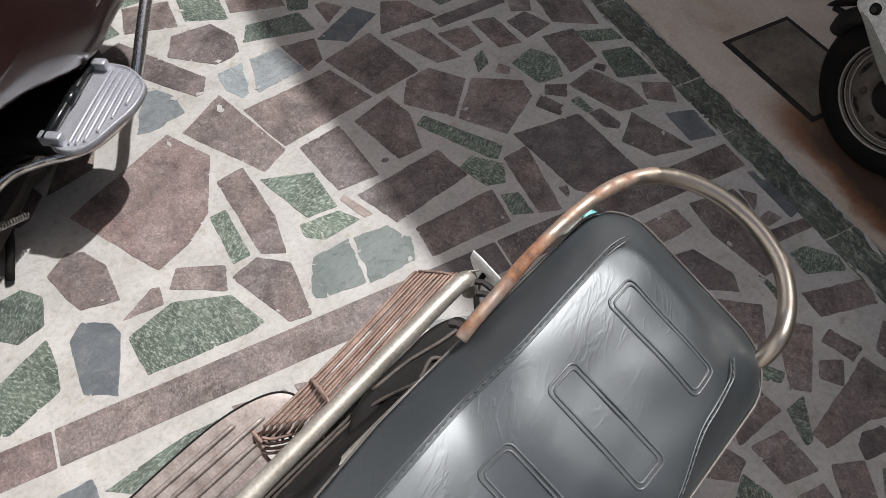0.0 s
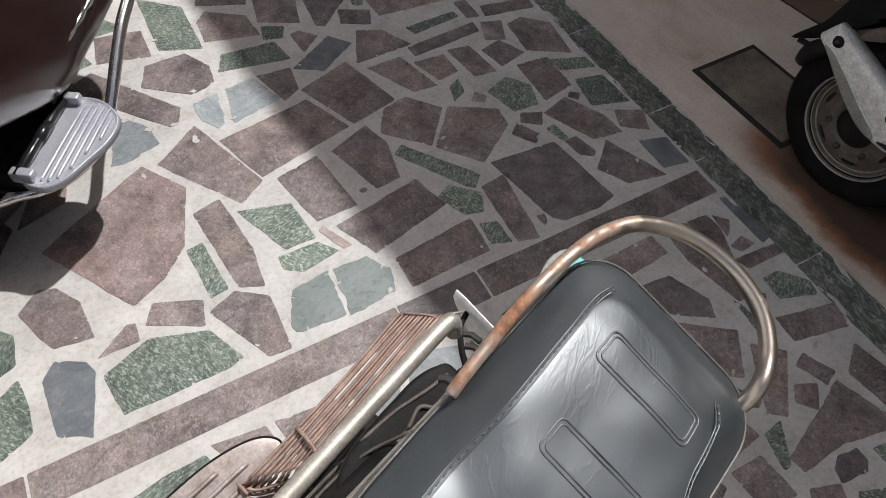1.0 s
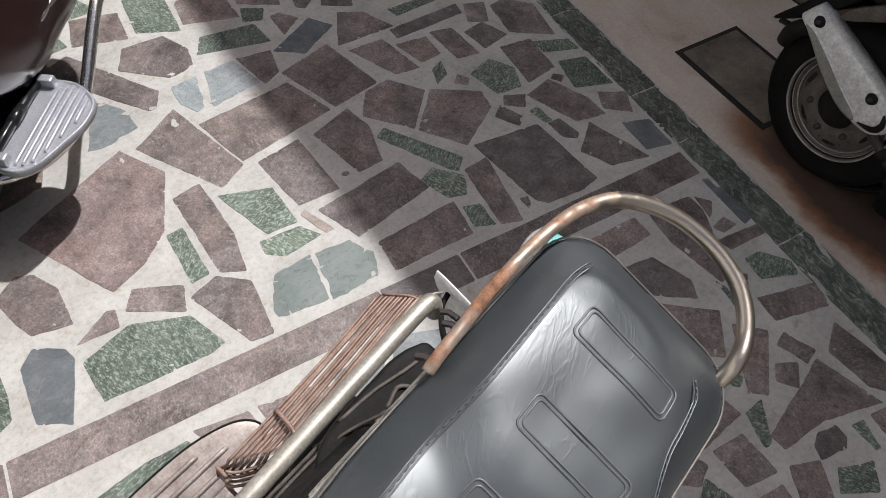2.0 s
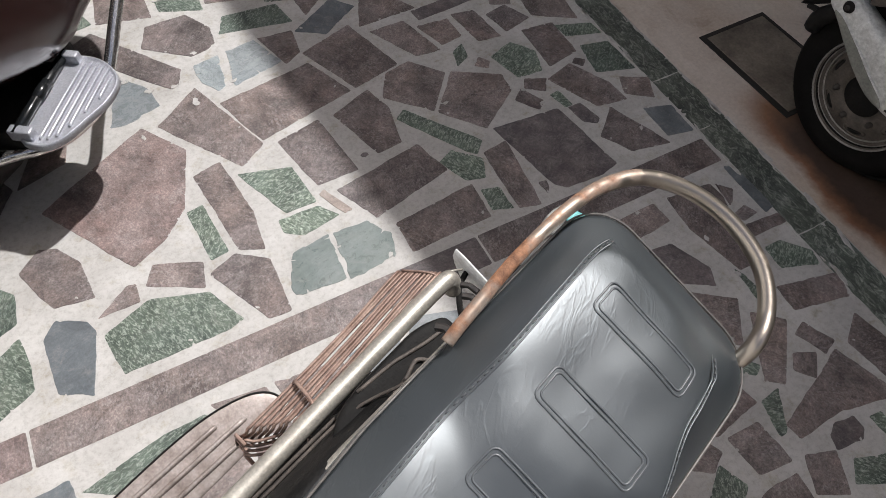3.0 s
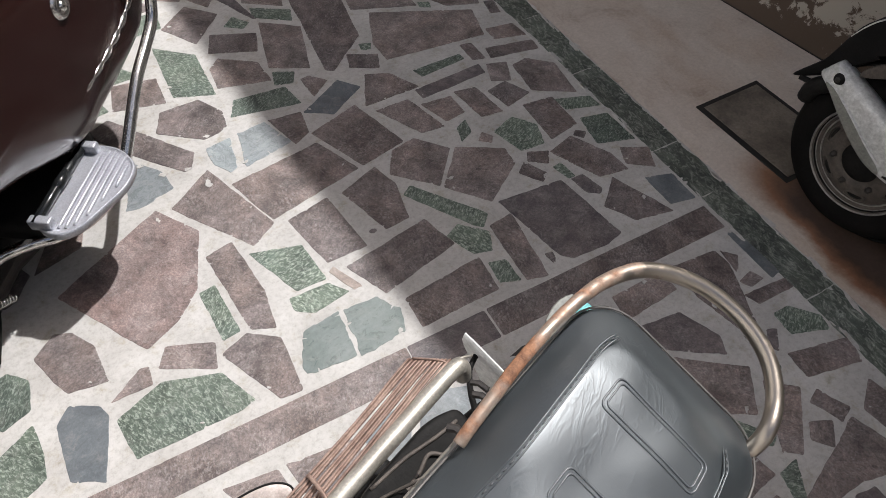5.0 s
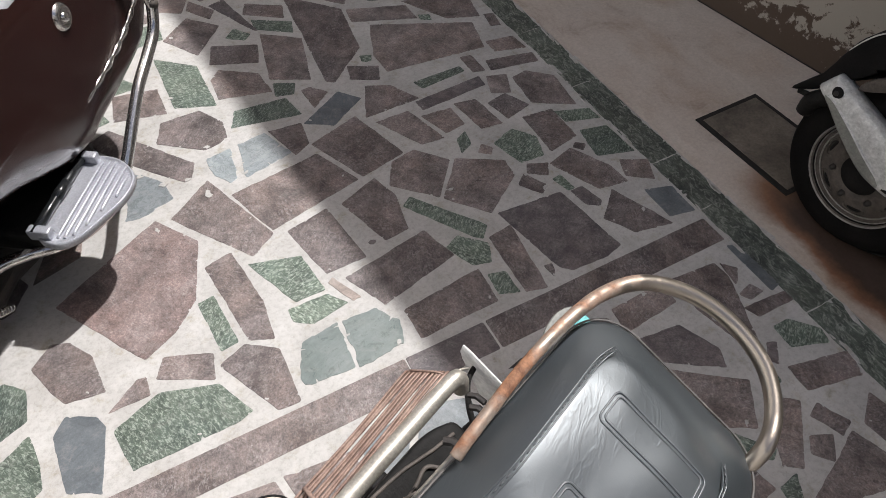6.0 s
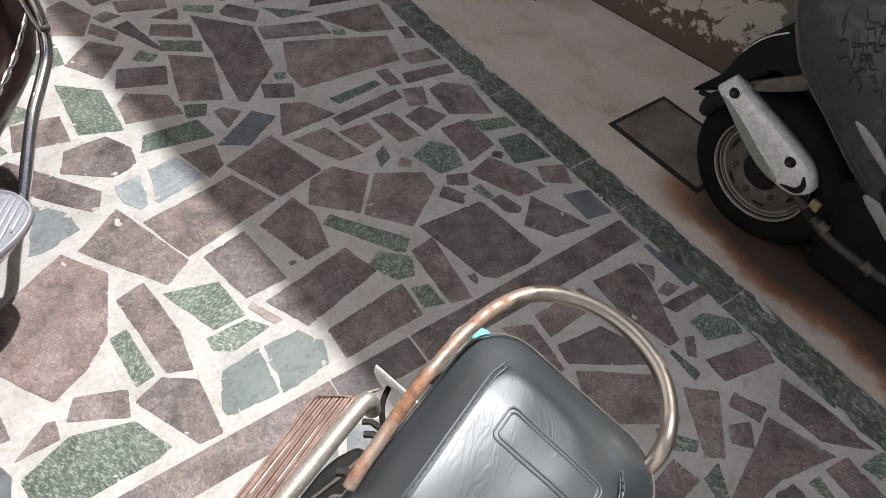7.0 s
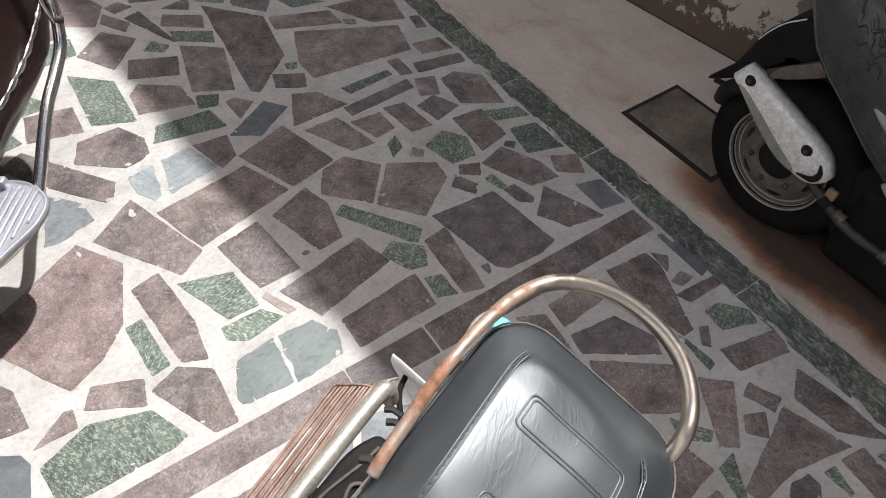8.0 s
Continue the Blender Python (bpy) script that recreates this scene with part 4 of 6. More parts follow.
def maroon_scooter():
    t = thing("scooter", frame_of(COWL, D2, N2, Vector((0, 0, 1))), "dark maroon scooter with chrome guard and cast foot peg", "scooter", "parked scooters")
    flip = Matrix(((1, 0, 0, 0), (0, 0, 1, -0.04), (0, 1, 0, 0), (0, 0, 0, 1)))
    outline = [(-0.6, 0.5), (-0.3, 0.46), (-0.05, 0.385), (0.06, 0.335), (0.16, 0.29), (0.25, 0.272), (0.33, 0.282), (0.48, 0.295), (0.62, 0.318), (0.69, 0.365), (0.765, 0.46), (0.785, 0.53), (0.72, 0.605), (0.55, 0.665), (0.3, 0.7), (-0.1, 0.7), (-0.5, 0.68)]
    cowl = part("side_panel", pillow(outline, 0.06, 0.2, 8, ((1.0, 0.0), (0.99, 0.22), (0.97, 0.42), (0.94, 0.6), (0.89, 0.76), (0.8, 0.89), (0.65, 0.97), (0.35, 1.0))), MAROON, t, "glossy dark maroon side panel", m=flip)
    part("emblem", lathe([(0.0, 0.008), (0.012, 0.007), (0.017, 0.006), (0.02, 0.011), (0.025, 0.009), (0.031, 0.0)], 28, False), CHROME, cowl, "round chrome boss", m=Matrix.Translation((0.327, 0.565, 0.0575)) @ Matrix.Rotation(radians(-90), 4, "Y"))
    part("emblem_core", lathe([(0.0, 0.016), (0.009, 0.015), (0.012, 0.007)], 16, False), CHROME, cowl, m=Matrix.Translation((0.327, 0.565, 0.0575)) @ Matrix.Rotation(radians(-90), 4, "Y"))
    part("trim", tube([(0.655, 0.453, 0.052), (0.59, 0.43, 0.056), (0.494, 0.403, 0.057), (0.39, 0.389, 0.057), (0.288, 0.38, 0.055), (0.224, 0.372, 0.052)], lambda f: 0.0045 + 0.0055 * abs(math.sin(30 * f)) * math.sin(math.pi * min(1, f + 0.05)), 9, 18), CHROME, cowl, "scalloped chrome trim")
    part("core", box(-0.6, 0.7, -0.42, -0.2, 0.3, 0.62, 0.04), BLACK_PLASTIC, t)
    part("seat", pillow([(-0.45, -0.15), (0.6, -0.13), (0.68, 0.0), (0.6, 0.13), (-0.45, 0.15), (-0.55, 0.0)], 0.07, 0.05, 6), VINYL, t, m=Matrix.Translation((0.05, -0.26, 0.7)))
    part("grab_handle", tube([(0.05, -0.03, 0.62), (0.12, -0.023, 0.637), (0.235, -0.02, 0.662), (0.34, -0.018, 0.683), (0.479, -0.02, 0.713), (0.7, -0.06, 0.74), (0.8, -0.14, 0.75)], lambda f: 0.012 + 0.021 * min(1, f * 8), 16, 8), PALE_GREY, t, "light grey grab handle")
    # chrome guard loop and foot peg
    loop = [(0.48, 0.0, 0.82), (0.568, 0.05, 0.66), (0.601, 0.06, 0.562), (0.614, 0.06, 0.485), (0.603, 0.06, 0.429), (0.568, 0.06, 0.377), (0.499, 0.06, 0.347), (0.425, 0.06, 0.322), (0.369, 0.06, 0.292), (0.318, 0.06, 0.261), (0.268, 0.06, 0.229), (0.205, 0.055, 0.186), (0.15, 0.045, 0.165), (0.06, 0.025, 0.175), (0.0, 0.0, 0.197), (-0.035, -0.05, 0.204), (-0.075, -0.1, 0.203), (-0.13, -0.125, 0.195), (-0.22, -0.12, 0.18), (-0.36, -0.1, 0.16)]
    guard = part("guard_tube", tube(loop, 0.0142, 16, 8), CHROME, t, "bent chrome guard tube")
    part("weld", tube([(0.606, 0.06, 0.436), (0.603, 0.062, 0.43), (0.599, 0.06, 0.423)], lambda f: 0.0162 - 0.003 * abs(2 * f - 1), 12, 3), SOOTY, guard)
    part("inner_rod", tube([(0.5, 0.02, 0.76), (0.575, 0.045, 0.58), (0.588, 0.055, 0.46), (0.595, 0.06, 0.41)], 0.006, 10, 6), CHROME, t)
    peg_m = Matrix.Translation((0, 0, 0.262))
    edge = [(-0.036, 0.0), (-0.049, 0.035), (-0.044, 0.064), (-0.016, 0.09), (0.036, 0.112), (0.1, 0.136), (0.165, 0.132), (0.207, 0.09), (0.222, 0.045), (0.212, 0.0), (0.16, -0.004), (0.1, -0.004), (0.04, -0.004), (0.0, -0.004)]
    peg = part("foot_peg", pillow(edge, 0.003, 0.012, 4, ((1.0, 0.0), (0.985, 1.6), (0.955, 1.6), (0.945, 0.5), (0.9, 0.4), (0.5, 0.4))), ALLOY, t, "folding cast aluminium foot peg with ribs", m=peg_m)
    for k, (r, s0, s1) in enumerate(((0.04, -0.02, 0.19), (0.055, -0.018, 0.195), (0.07, -0.008, 0.197), (0.085, 0.02, 0.195), (0.1, 0.06, 0.19), (0.115, 0.1, 0.17))):
        part("rib", tube([(s0, r, 0.0), (s0 + 0.006, r, 0.004), (s1 - 0.006, r, 0.004), (s1, r, 0.0)], 0.0032, 8, 2), ALLOY, peg)
    part("hinge_pin", tube([(-0.035, -0.006, 0.014), (0.215, -0.006, 0.014)], 0.0105, 14, 3), BLACK_GLOSS, peg, "dark hinge rod")
    part("hinge_sleeve", tube([(0.07, -0.006, 0.014), (0.12, -0.006, 0.014)], 0.0125, 14, 2), BLACK_GLOSS, peg)
    for s in (-0.034, 0.195):
        part("hinge_lug", box(s - 0.002, s + 0.02, -0.02, 0.03, -0.004, 0.024, 0.004), ALLOY, peg)
    part("peg_bracket", box(-0.02, 0.21, -0.2, -0.012, 0.19, 0.252, 0.012), BLACK, t)
    part("peg_arm", tube([(0.09, 0.01, 0.245), (0.085, -0.05, 0.22), (0.08, -0.12, 0.2)], 0.014, 12, 4), BLACK, t)
    # floor-level machinery in the shade
    wheel = part("rear_wheel", lathe([(0.15, -0.03), (0.16, -0.05), (0.195, -0.05), (0.212, -0.02), (0.214, 0.0), (0.212, 0.02), (0.195, 0.05), (0.16, 0.05), (0.15, 0.03)], 48), RUBBER, t, m=Matrix.Translation((0.42, -0.3, 0.214)) @ Matrix.Rotation(radians(90), 4, "Z"))
    part("rim", lathe([(0.0, -0.03), (0.06, -0.035), (0.13, -0.02), (0.15, -0.03), (0.15, 0.03), (0.06, 0.035), (0.0, 0.03)], 40, False), RIM, wheel)
    front = part("front_wheel", lathe([(0.15, -0.03), (0.16, -0.05), (0.195, -0.05), (0.214, 0.0), (0.195, 0.05), (0.16, 0.05), (0.15, 0.03)], 48), RUBBER, t, m=Matrix.Translation((-0.78, -0.3, 0.214)) @ Matrix.Rotation(radians(90), 4, "Z"))
    part("rim", lathe([(0.0, -0.03), (0.06, -0.035), (0.15, -0.03), (0.15, 0.03), (0.06, 0.035), (0.0, 0.03)], 40, False), RIM, front)
    part("engine", box(-0.3, 0.45, -0.38, -0.17, 0.04, 0.36, 0.03), BLACK, t)
    # two unseen blocks added to stop light reaching the floor under the scooter
    part("shade_block_front", box(-0.72, -0.28, -0.46, -0.2, 0.05, 0.3, 0.02), BLACK, t)
    part("shade_block_rear", box(0.42, 0.62, -0.46, -0.2, 0.12, 0.42, 0.02), BLACK, t)
    part("crankcase", tube([(-0.36, -0.2, 0.12), (-0.3, -0.2, 0.115), (0.1, -0.2, 0.115), (0.22, -0.2, 0.13)], lambda f: 0.05 + 0.03 * math.sin(math.pi * min(1, f * 1.4 + 0.15)) ** 0.5 if f < 0.6 else 0.078, 18, 6), SOOTY_DARK, t, "greasy black crankcase")
    part("silencer", tube([(-0.34, -0.16, 0.15), (-0.1, -0.17, 0.14), (0.2, -0.2, 0.16), (0.42, -0.22, 0.18)], lambda f: 0.03 + 0.02 * min(1, f * 2), 16, 6), BLACK, t)
    part("floorboard", box(-0.72, -0.2, -0.45, -0.08, 0.2, 0.3, 0.02), BLACK_PLASTIC, t)
    part("leg_shield", box(-0.82, -0.72, -0.5, -0.08, 0.28, 0.95, 0.03), MAROON, t)
    coil = [(-0.2 + 0.09 * i / 110 + 0.0046 * math.sin(i * 0.7), -0.11 + 0.008 * math.cos(i * 0.7), 0.158 - 0.065 * i / 110 + 0.0065 * math.sin(i * 0.7)) for i in range(110)]
    part("stand_spring", tube(coil, 0.0016, 6, 1, False, True), CHROME, t, "bright coil spring")
    part("stand", tube([(0.0, -0.2, 0.15), (-0.15, -0.15, 0.06), (-0.24, -0.13, 0.012)], 0.01, 10, 5), BLACK, t)
    return t


maroon_scooter()


# ---- the dark grey scooter by the wall ----
TRIM_BLADE = [(-0.146, 0.507), (-0.172, 0.508), (-0.215, 0.489), (-0.242, 0.47), (-0.331, 0.42), (-0.379, 0.39), (-0.371, 0.382), (-0.298, 0.424), (-0.211, 0.467)]
TRIM_LOWER = [(-0.241, 0.37), (-0.278, 0.379), (-0.319, 0.35), (-0.364, 0.334), (-0.391, 0.354), (-0.441, 0.355), (-0.493, 0.279), (-0.422, 0.277), (-0.335, 0.311), (-0.294, 0.336)]
TRIM_HOLLOW = [(-0.263, 0.411), (-0.277, 0.426), (-0.316, 0.407), (-0.354, 0.392), (-0.386, 0.36), (-0.363, 0.34), (-0.324, 0.354), (-0.282, 0.382)]
TRIM_DARK = [(-0.218, 0.498), (-0.257, 0.531), (-0.298, 0.545), (-0.391, 0.427), (-0.332, 0.425), (-0.249, 0.47)]


def grey_scooter():
    t = thing("scooter", Matrix.Translation((0.975, -0.19, 0.0)), "dark grey scooter with scuffed silver fork cover by the wall", "scooter", "parked scooters")
    # local axes: x away from the paving, y forwards, z up
    tyre = [(0.128, -0.036), (0.136, -0.044), (0.165, -0.05), (0.19, -0.046), (0.204, -0.03), (0.21, 0.0), (0.204, 0.03), (0.19, 0.046), (0.165, 0.05), (0.136, 0.044), (0.128, 0.036)]
    wheel = part("front_wheel", lathe(tyre, 64), RUBBER, t, "black tyre on a dusty silver rim", m=Matrix.Translation((0, 0, 0.21)))
    rim = part("rim", lathe([(0.133, -0.038), (0.137, -0.042), (0.131, -0.041), (0.127, -0.03), (0.116, -0.026), (0.108, -0.03), (0.08, -0.038), (0.05, -0.042), (0.05, -0.02), (0.133, 0.04)], 64), SOOTY, wheel, "dusty pressed steel rim")
    for r, x, w in ((0.1345, -0.043, 0.003), (0.1265, -0.033, 0.0016), (0.1165, -0.028, 0.0024)):
        part("ring", lathe([(r - w, x), (r, x - w), (r + w, x), (r, x + w)], 64), RIM, rim)
    for i in range(6):
        w = 2 * math.pi * i / 6 + 0.2
        loop = [(r, g) for r, g in ((0.089, -0.2), (0.086, 0.0), (0.089, 0.2), (0.096, 0.3), (0.104, 0.24), (0.1065, 0.0), (0.104, -0.24), (0.096, -0.3))]
        part("slot_bead", tube([Vector((-0.034 - 0.0002 * (0.1 - r) * 1000 * 0.2, r * math.cos(w + g), r * math.sin(w + g))) for r, g in loop], 0.0022, 7, 5, True), SOOTY, rim)
        part("slot", tube([Vector((-0.031, 0.097 * math.cos(w + g), 0.097 * math.sin(w + g))) for g in (-0.2, -0.1, 0.0, 0.1, 0.2)], lambda f: 0.0055 - 0.003 * abs(2 * f - 1) ** 3, 8, 3), BLACK, rim)
        part("wheel_nut", lathe([(0.0, -0.052), (0.007, -0.05), (0.009, -0.04)], 6, False), SOOTY_DARK, rim, m=Matrix.Translation((0, 0.07 * math.cos(w + 0.5), 0.07 * math.sin(w + 0.5))))
    part("brake_drum", lathe([(0.0, -0.045), (0.03, -0.045), (0.062, -0.036), (0.07, -0.02), (0.088, 0.0), (0.09, 0.02)], 32, False), BLACK, wheel)
    face = frame_of(Vector((-0.072, 0, 0)), Vector((0, 1, 0)), Vector((0, 0, 1)), Vector((1, 0, 0))) @ Matrix.Scale(-1, 4, (0, 0, 1))
    cover_line = [(0.178, 0.371), (0.177, 0.381), (0.159, 0.41), (0.15, 0.416), (0.12, 0.409), (0.05, 0.388), (-0.038, 0.36), (-0.1, 0.335), (-0.127, 0.31), (-0.14, 0.276), (-0.112, 0.244), (-0.075, 0.24), (-0.02, 0.252), (0.03, 0.276), (0.08, 0.308), (0.135, 0.35)]
    fork = part("fork_cover", pillow(cover_line, 0.022, 0.02, 5, wave=lambda a, b: 0.0015 * noise.noise(Vector((a * 40, b * 40, 0)))), SILVER, t, "scuffed silver plastic fork cover", m=face)
    for a, b in ((0.126, 0.394), (-0.07, 0.326)):
        part("bolt_recess", lathe([(0.0, 0.005), (0.011, 0.006), (0.014, 0.0)], 20, False), BLACK, fork, "dark round bolt hole", m=Matrix.Translation((a, b, 0.0215)) @ Matrix.Rotation(radians(-90), 4, "Y"))
        part("bolt", lathe([(0.0, 0.009), (0.006, 0.009), (0.007, 0.004)], 6, False), SOOTY_DARK, fork, m=Matrix.Translation((a, b, 0.0215)) @ Matrix.Rotation(radians(-90), 4, "Y"))
    part("slot", tube([(-0.113, 0.312, 0.019), (-0.122, 0.288, 0.019), (-0.112, 0.268, 0.02), (-0.075, 0.258, 0.02)], lambda f: 0.002 + 0.006 * math.sin(math.pi * f), 8, 5), BLACK, fork, "dark curved slot")
    part("lower_face", pillow([(0.152, 0.366), (0.12, 0.364), (0.06, 0.334), (0.0, 0.299), (-0.05, 0.27), (-0.062, 0.25), (-0.02, 0.255), (0.03, 0.279), (0.08, 0.311), (0.133, 0.351)], 0.004, 0.006, 4), BEIGE, fork, "dull beige lower face", m=Matrix.Translation((0, 0.002, 0.0195)))
    part("ridge", tube([(0.145, 0.372, 0.02), (0.12, 0.368, 0.022), (0.06, 0.338, 0.0235), (0.0, 0.303, 0.0235), (-0.05, 0.275, 0.021)], 0.0022, 8, 6), SILVER, fork)
    # beaked mudguard: a dark shell that ends in a thin forward point
    beak = [(0.26, 0.298), (0.215, 0.365), (0.2, 0.39), (0.165, 0.49), (0.13, 0.53), (0.09, 0.56), (0.0, 0.58), (-0.1, 0.58), (-0.1, 0.47), (0.03, 0.5), (0.12, 0.42), (0.18, 0.352)]
    mud = part("mudguard", pillow(beak, 0.012, 0.13, 4), BLACK_PLASTIC, t, "black plastic beaked front mudguard", m=frame_of(Vector((-0.045, 0, 0)), Vector((0, 1, 0)), Vector((0, 0, 1)), Vector((1, 0, 0))) @ Matrix.Scale(-1, 4, (0, 0, 1)))
    part("bright_edge", tube([(0.172, 0.465, 0.006), (0.15, 0.505, 0.008), (0.125, 0.535, 0.008), (0.09, 0.562, 0.006)], 0.0018, 6, 4), SILVER, mud, "thin bright edge")
    part("inner_arch", lathe([(0.222, -0.05), (0.228, -0.05), (0.228, 0.05), (0.222, 0.05)], 40), BLACK, t, m=Matrix.Translation((0.03, -0.02, 0.235)))
    part("link_end", tube([(-0.05, 0.14, 0.36), (-0.05, 0.19, 0.31), (-0.045, 0.2, 0.27)], 0.022, 12, 4), BLACK, t)
    part("link_stub", tube([(-0.05, 0.2, 0.315), (-0.052, 0.235, 0.31)], 0.007, 8, 2), BLACK, t)
    part("mudguard_stay", pillow([(0.1, 0.412), (0.087, 0.445), (0.04, 0.485), (0.002, 0.512), (-0.02, 0.49), (0.05, 0.438)], 0.008, 0.01, 4), SOOTY, t, "rusty grey stay", m=frame_of(Vector((-0.07, 0, 0)), Vector((0, 1, 0)), Vector((0, 0, 1)), Vector((1, 0, 0))) @ Matrix.Scale(-1, 4, (0, 0, 1)))
    part("suspension", tube([(0.06, -0.02, 0.24), (0.06, -0.05, 0.42), (0.03, -0.1, 0.6)], 0.02, 12, 4), BLACK, t)
    part("fork_stem", tube([(0.0, -0.05, 0.45), (0.0, -0.18, 0.95)], 0.03, 12, 2), BLACK, t)
    # leg shield and body
    flank = frame_of(Vector((-0.075, 0, 0)), Vector((0, 1, 0)), Vector((0, 0, 1)), Vector((1, 0, 0))) @ Matrix.Scale(-1, 4, (0, 0, 1))
    shield = [(0.12, 0.72), (0.055, 0.57), (0.0, 0.512), (-0.08, 0.46), (-0.215, 0.372), (-0.31, 0.33), (-0.4, 0.28), (-0.5, 0.3), (-0.44, 0.4), (-0.36, 0.6), (-0.28, 0.85), (-0.2, 1.0), (-0.02, 1.0), (0.1, 0.9)]
    body = part("front_shield", pillow(shield, 0.035, 0.3, 6), GREY_BODY, t, "dark grey painted front shield", m=flank)
    part("trim", pillow(TRIM_BLADE, 0.006, 0.012, 3), DULL_SILVER, body, "dull silver blade along the edge", m=Matrix.Translation((0, 0, 0.034)))
    part("trim", pillow(TRIM_LOWER, 0.006, 0.03, 3), DULL_SILVER, body, "dull silver lower edge trim", m=Matrix.Translation((0, 0, 0.03)))
    part("recess", pillow(TRIM_HOLLOW, 0.003, 0.02, 4), BLACK, body, "dark hollow panel", m=Matrix.Translation((0, 0, 0.033)))
    part("recess", pillow(TRIM_DARK, 0.003, 0.02, 3), BLACK_GLOSS, body, "dark glossy panel", m=Matrix.Translation((0, 0, 0.034)))
    rng = random.Random(5)
    for i in range(34):
        a, b = rng.gauss(-0.115, 0.035), rng.gauss(0.645, 0.034)
        w, size, phase = rng.gauss(0.45, 0.35), rng.uniform(0.025, 0.06), rng.uniform(0, 6.28)
        curl = [(a + size * (k / 6 - 0.5) * math.cos(w), b + size * (k / 6 - 0.5) * math.sin(w) + 0.0065 * math.sin(k * 1.5 + phase), 0.034) for k in range(7)]
        part("relief_stroke", tube(curl, lambda f: 0.0008 + 0.0019 * math.sin(math.pi * f), 7, 4), BLACK_GLOSS, body, "raised black relief scroll" if i == 0 else "")
    # black plate added where only a dark void shows below the shield
    dark_plate = part("void_plate", pillow([(-0.15, 0.24), (-0.2, 0.34), (-0.32, 0.31), (-0.5, 0.27), (-0.9, 0.3), (-0.96, 0.12), (-0.6, 0.075), (-0.3, 0.085), (-0.19, 0.13)], 0.012, 0.2, 4), BLACK_PLASTIC, t, "black plate standing in for the dark void below", m=frame_of(Vector((-0.03, 0, 0)), Vector((0, 1, 0)), Vector((0, 0, 1)), Vector((1, 0, 0))) @ Matrix.Scale(-1, 4, (0, 0, 1)))
    for i in range(6):
        part("vent_rib", tube([(-0.225 - 0.016 * i, 0.235 - 0.007 * i, 0.011), (-0.25 - 0.016 * i, 0.275 - 0.009 * i, 0.012), (-0.262 - 0.016 * i, 0.3 - 0.01 * i, 0.011)], 0.0025, 6, 3), BLACK, dark_plate)
    # floor tray, its underside dropped to cut light reaching the ground
    part("under_tray", box(-0.05, 0.2, -0.95, -0.2, 0.06, 0.3, 0.03), BLACK_PLASTIC, t)
    part("rear_body", pillow([(-0.85, 0.3), (-1.35, 0.42), (-1.5, 0.6), (-1.4, 0.72), (-0.9, 0.7), (-0.8, 0.5)], 0.05, 0.3, 6), GREY_BODY, t, m=flank)
    part("seat", pillow([(-0.8, -0.1), (-0.8, 0.1), (-1.1, 0.13), (-1.45, 0.1), (-1.45, -0.1), (-1.1, -0.13)], 0.07, 0.04, 5), VINYL, t, m=frame_of(Vector((0.07, 0, 0.74)), Vector((0, 1, 0)), Vector((-1, 0, 0)), Vector((0, 0, 1))))
    rear = part("rear_wheel", lathe(tyre, 48), RUBBER, t, m=Matrix.Translation((0.06, -1.24, 0.21)))
    part("rim", lathe([(0.0, -0.04), (0.06, -0.045), (0.14, -0.03), (0.15, -0.045), (0.15, 0.04), (0.0, 0.04)], 40, False), RIM, rear)
    part("engine", box(-0.05, 0.1, -1.2, -0.75, 0.14, 0.36, 0.03), BLACK, t)
    part("exhaust_pipe", tube([(-0.05, -0.09, 0.235), (-0.055, -0.15, 0.212), (-0.055, -0.23, 0.185), (-0.05, -0.33, 0.18), (-0.04, -0.5, 0.185)], 0.0125, 12, 6), SOOTY_DARK, t, "sooty bent pipe")
    part("pipe_clamp", tube([(-0.055, -0.145, 0.2145), (-0.055, -0.17, 0.2055)], 0.0165, 12, 1), BLACK, t)
    for a, b in ((-0.2, 0.198), (-0.33, 0.181)):
        part("rust_collar", tube([(-0.054, a + 0.012, b + 0.003), (-0.054, a, b), (-0.053, a - 0.014, b - 0.003)], lambda f: 0.0132 + 0.0012 * math.sin(9 * f), 12, 3), SOOTY, t, "rusty collar on the pipe")
    part("reflector", box(-0.06, -0.046, -0.17, -0.145, 0.2, 0.25, 0.004), AMBER, t, "small dull amber reflector")
    return t


grey_scooter()


# ---- paving stones, border slabs and bands, each laid in the floor ----
def outline_of(length, width, turn, lean, flare, taper, cuts):
    """A four-sided stone by length, width, turn, lean and two tapers, with corners struck off."""
    u = Vector((math.cos(radians(turn)), math.sin(radians(turn))))
    v = Vector((-u.y, u.x))
    a, b = u * length / 2, (v + u * lean) * width / 2
    d = u * flare * length / 2 + v * taper * width / 2
    ring = [-a - b + d, a - b - d, a + b + d, b - a - d]
    for k, f, g in cuts:
        p, q, r = ring[k - 1], ring[k], ring[(k + 1) % len(ring)]
        ring[k:k + 1] = [q + (p - q) * f, q + (r - q) * g]
    return ring


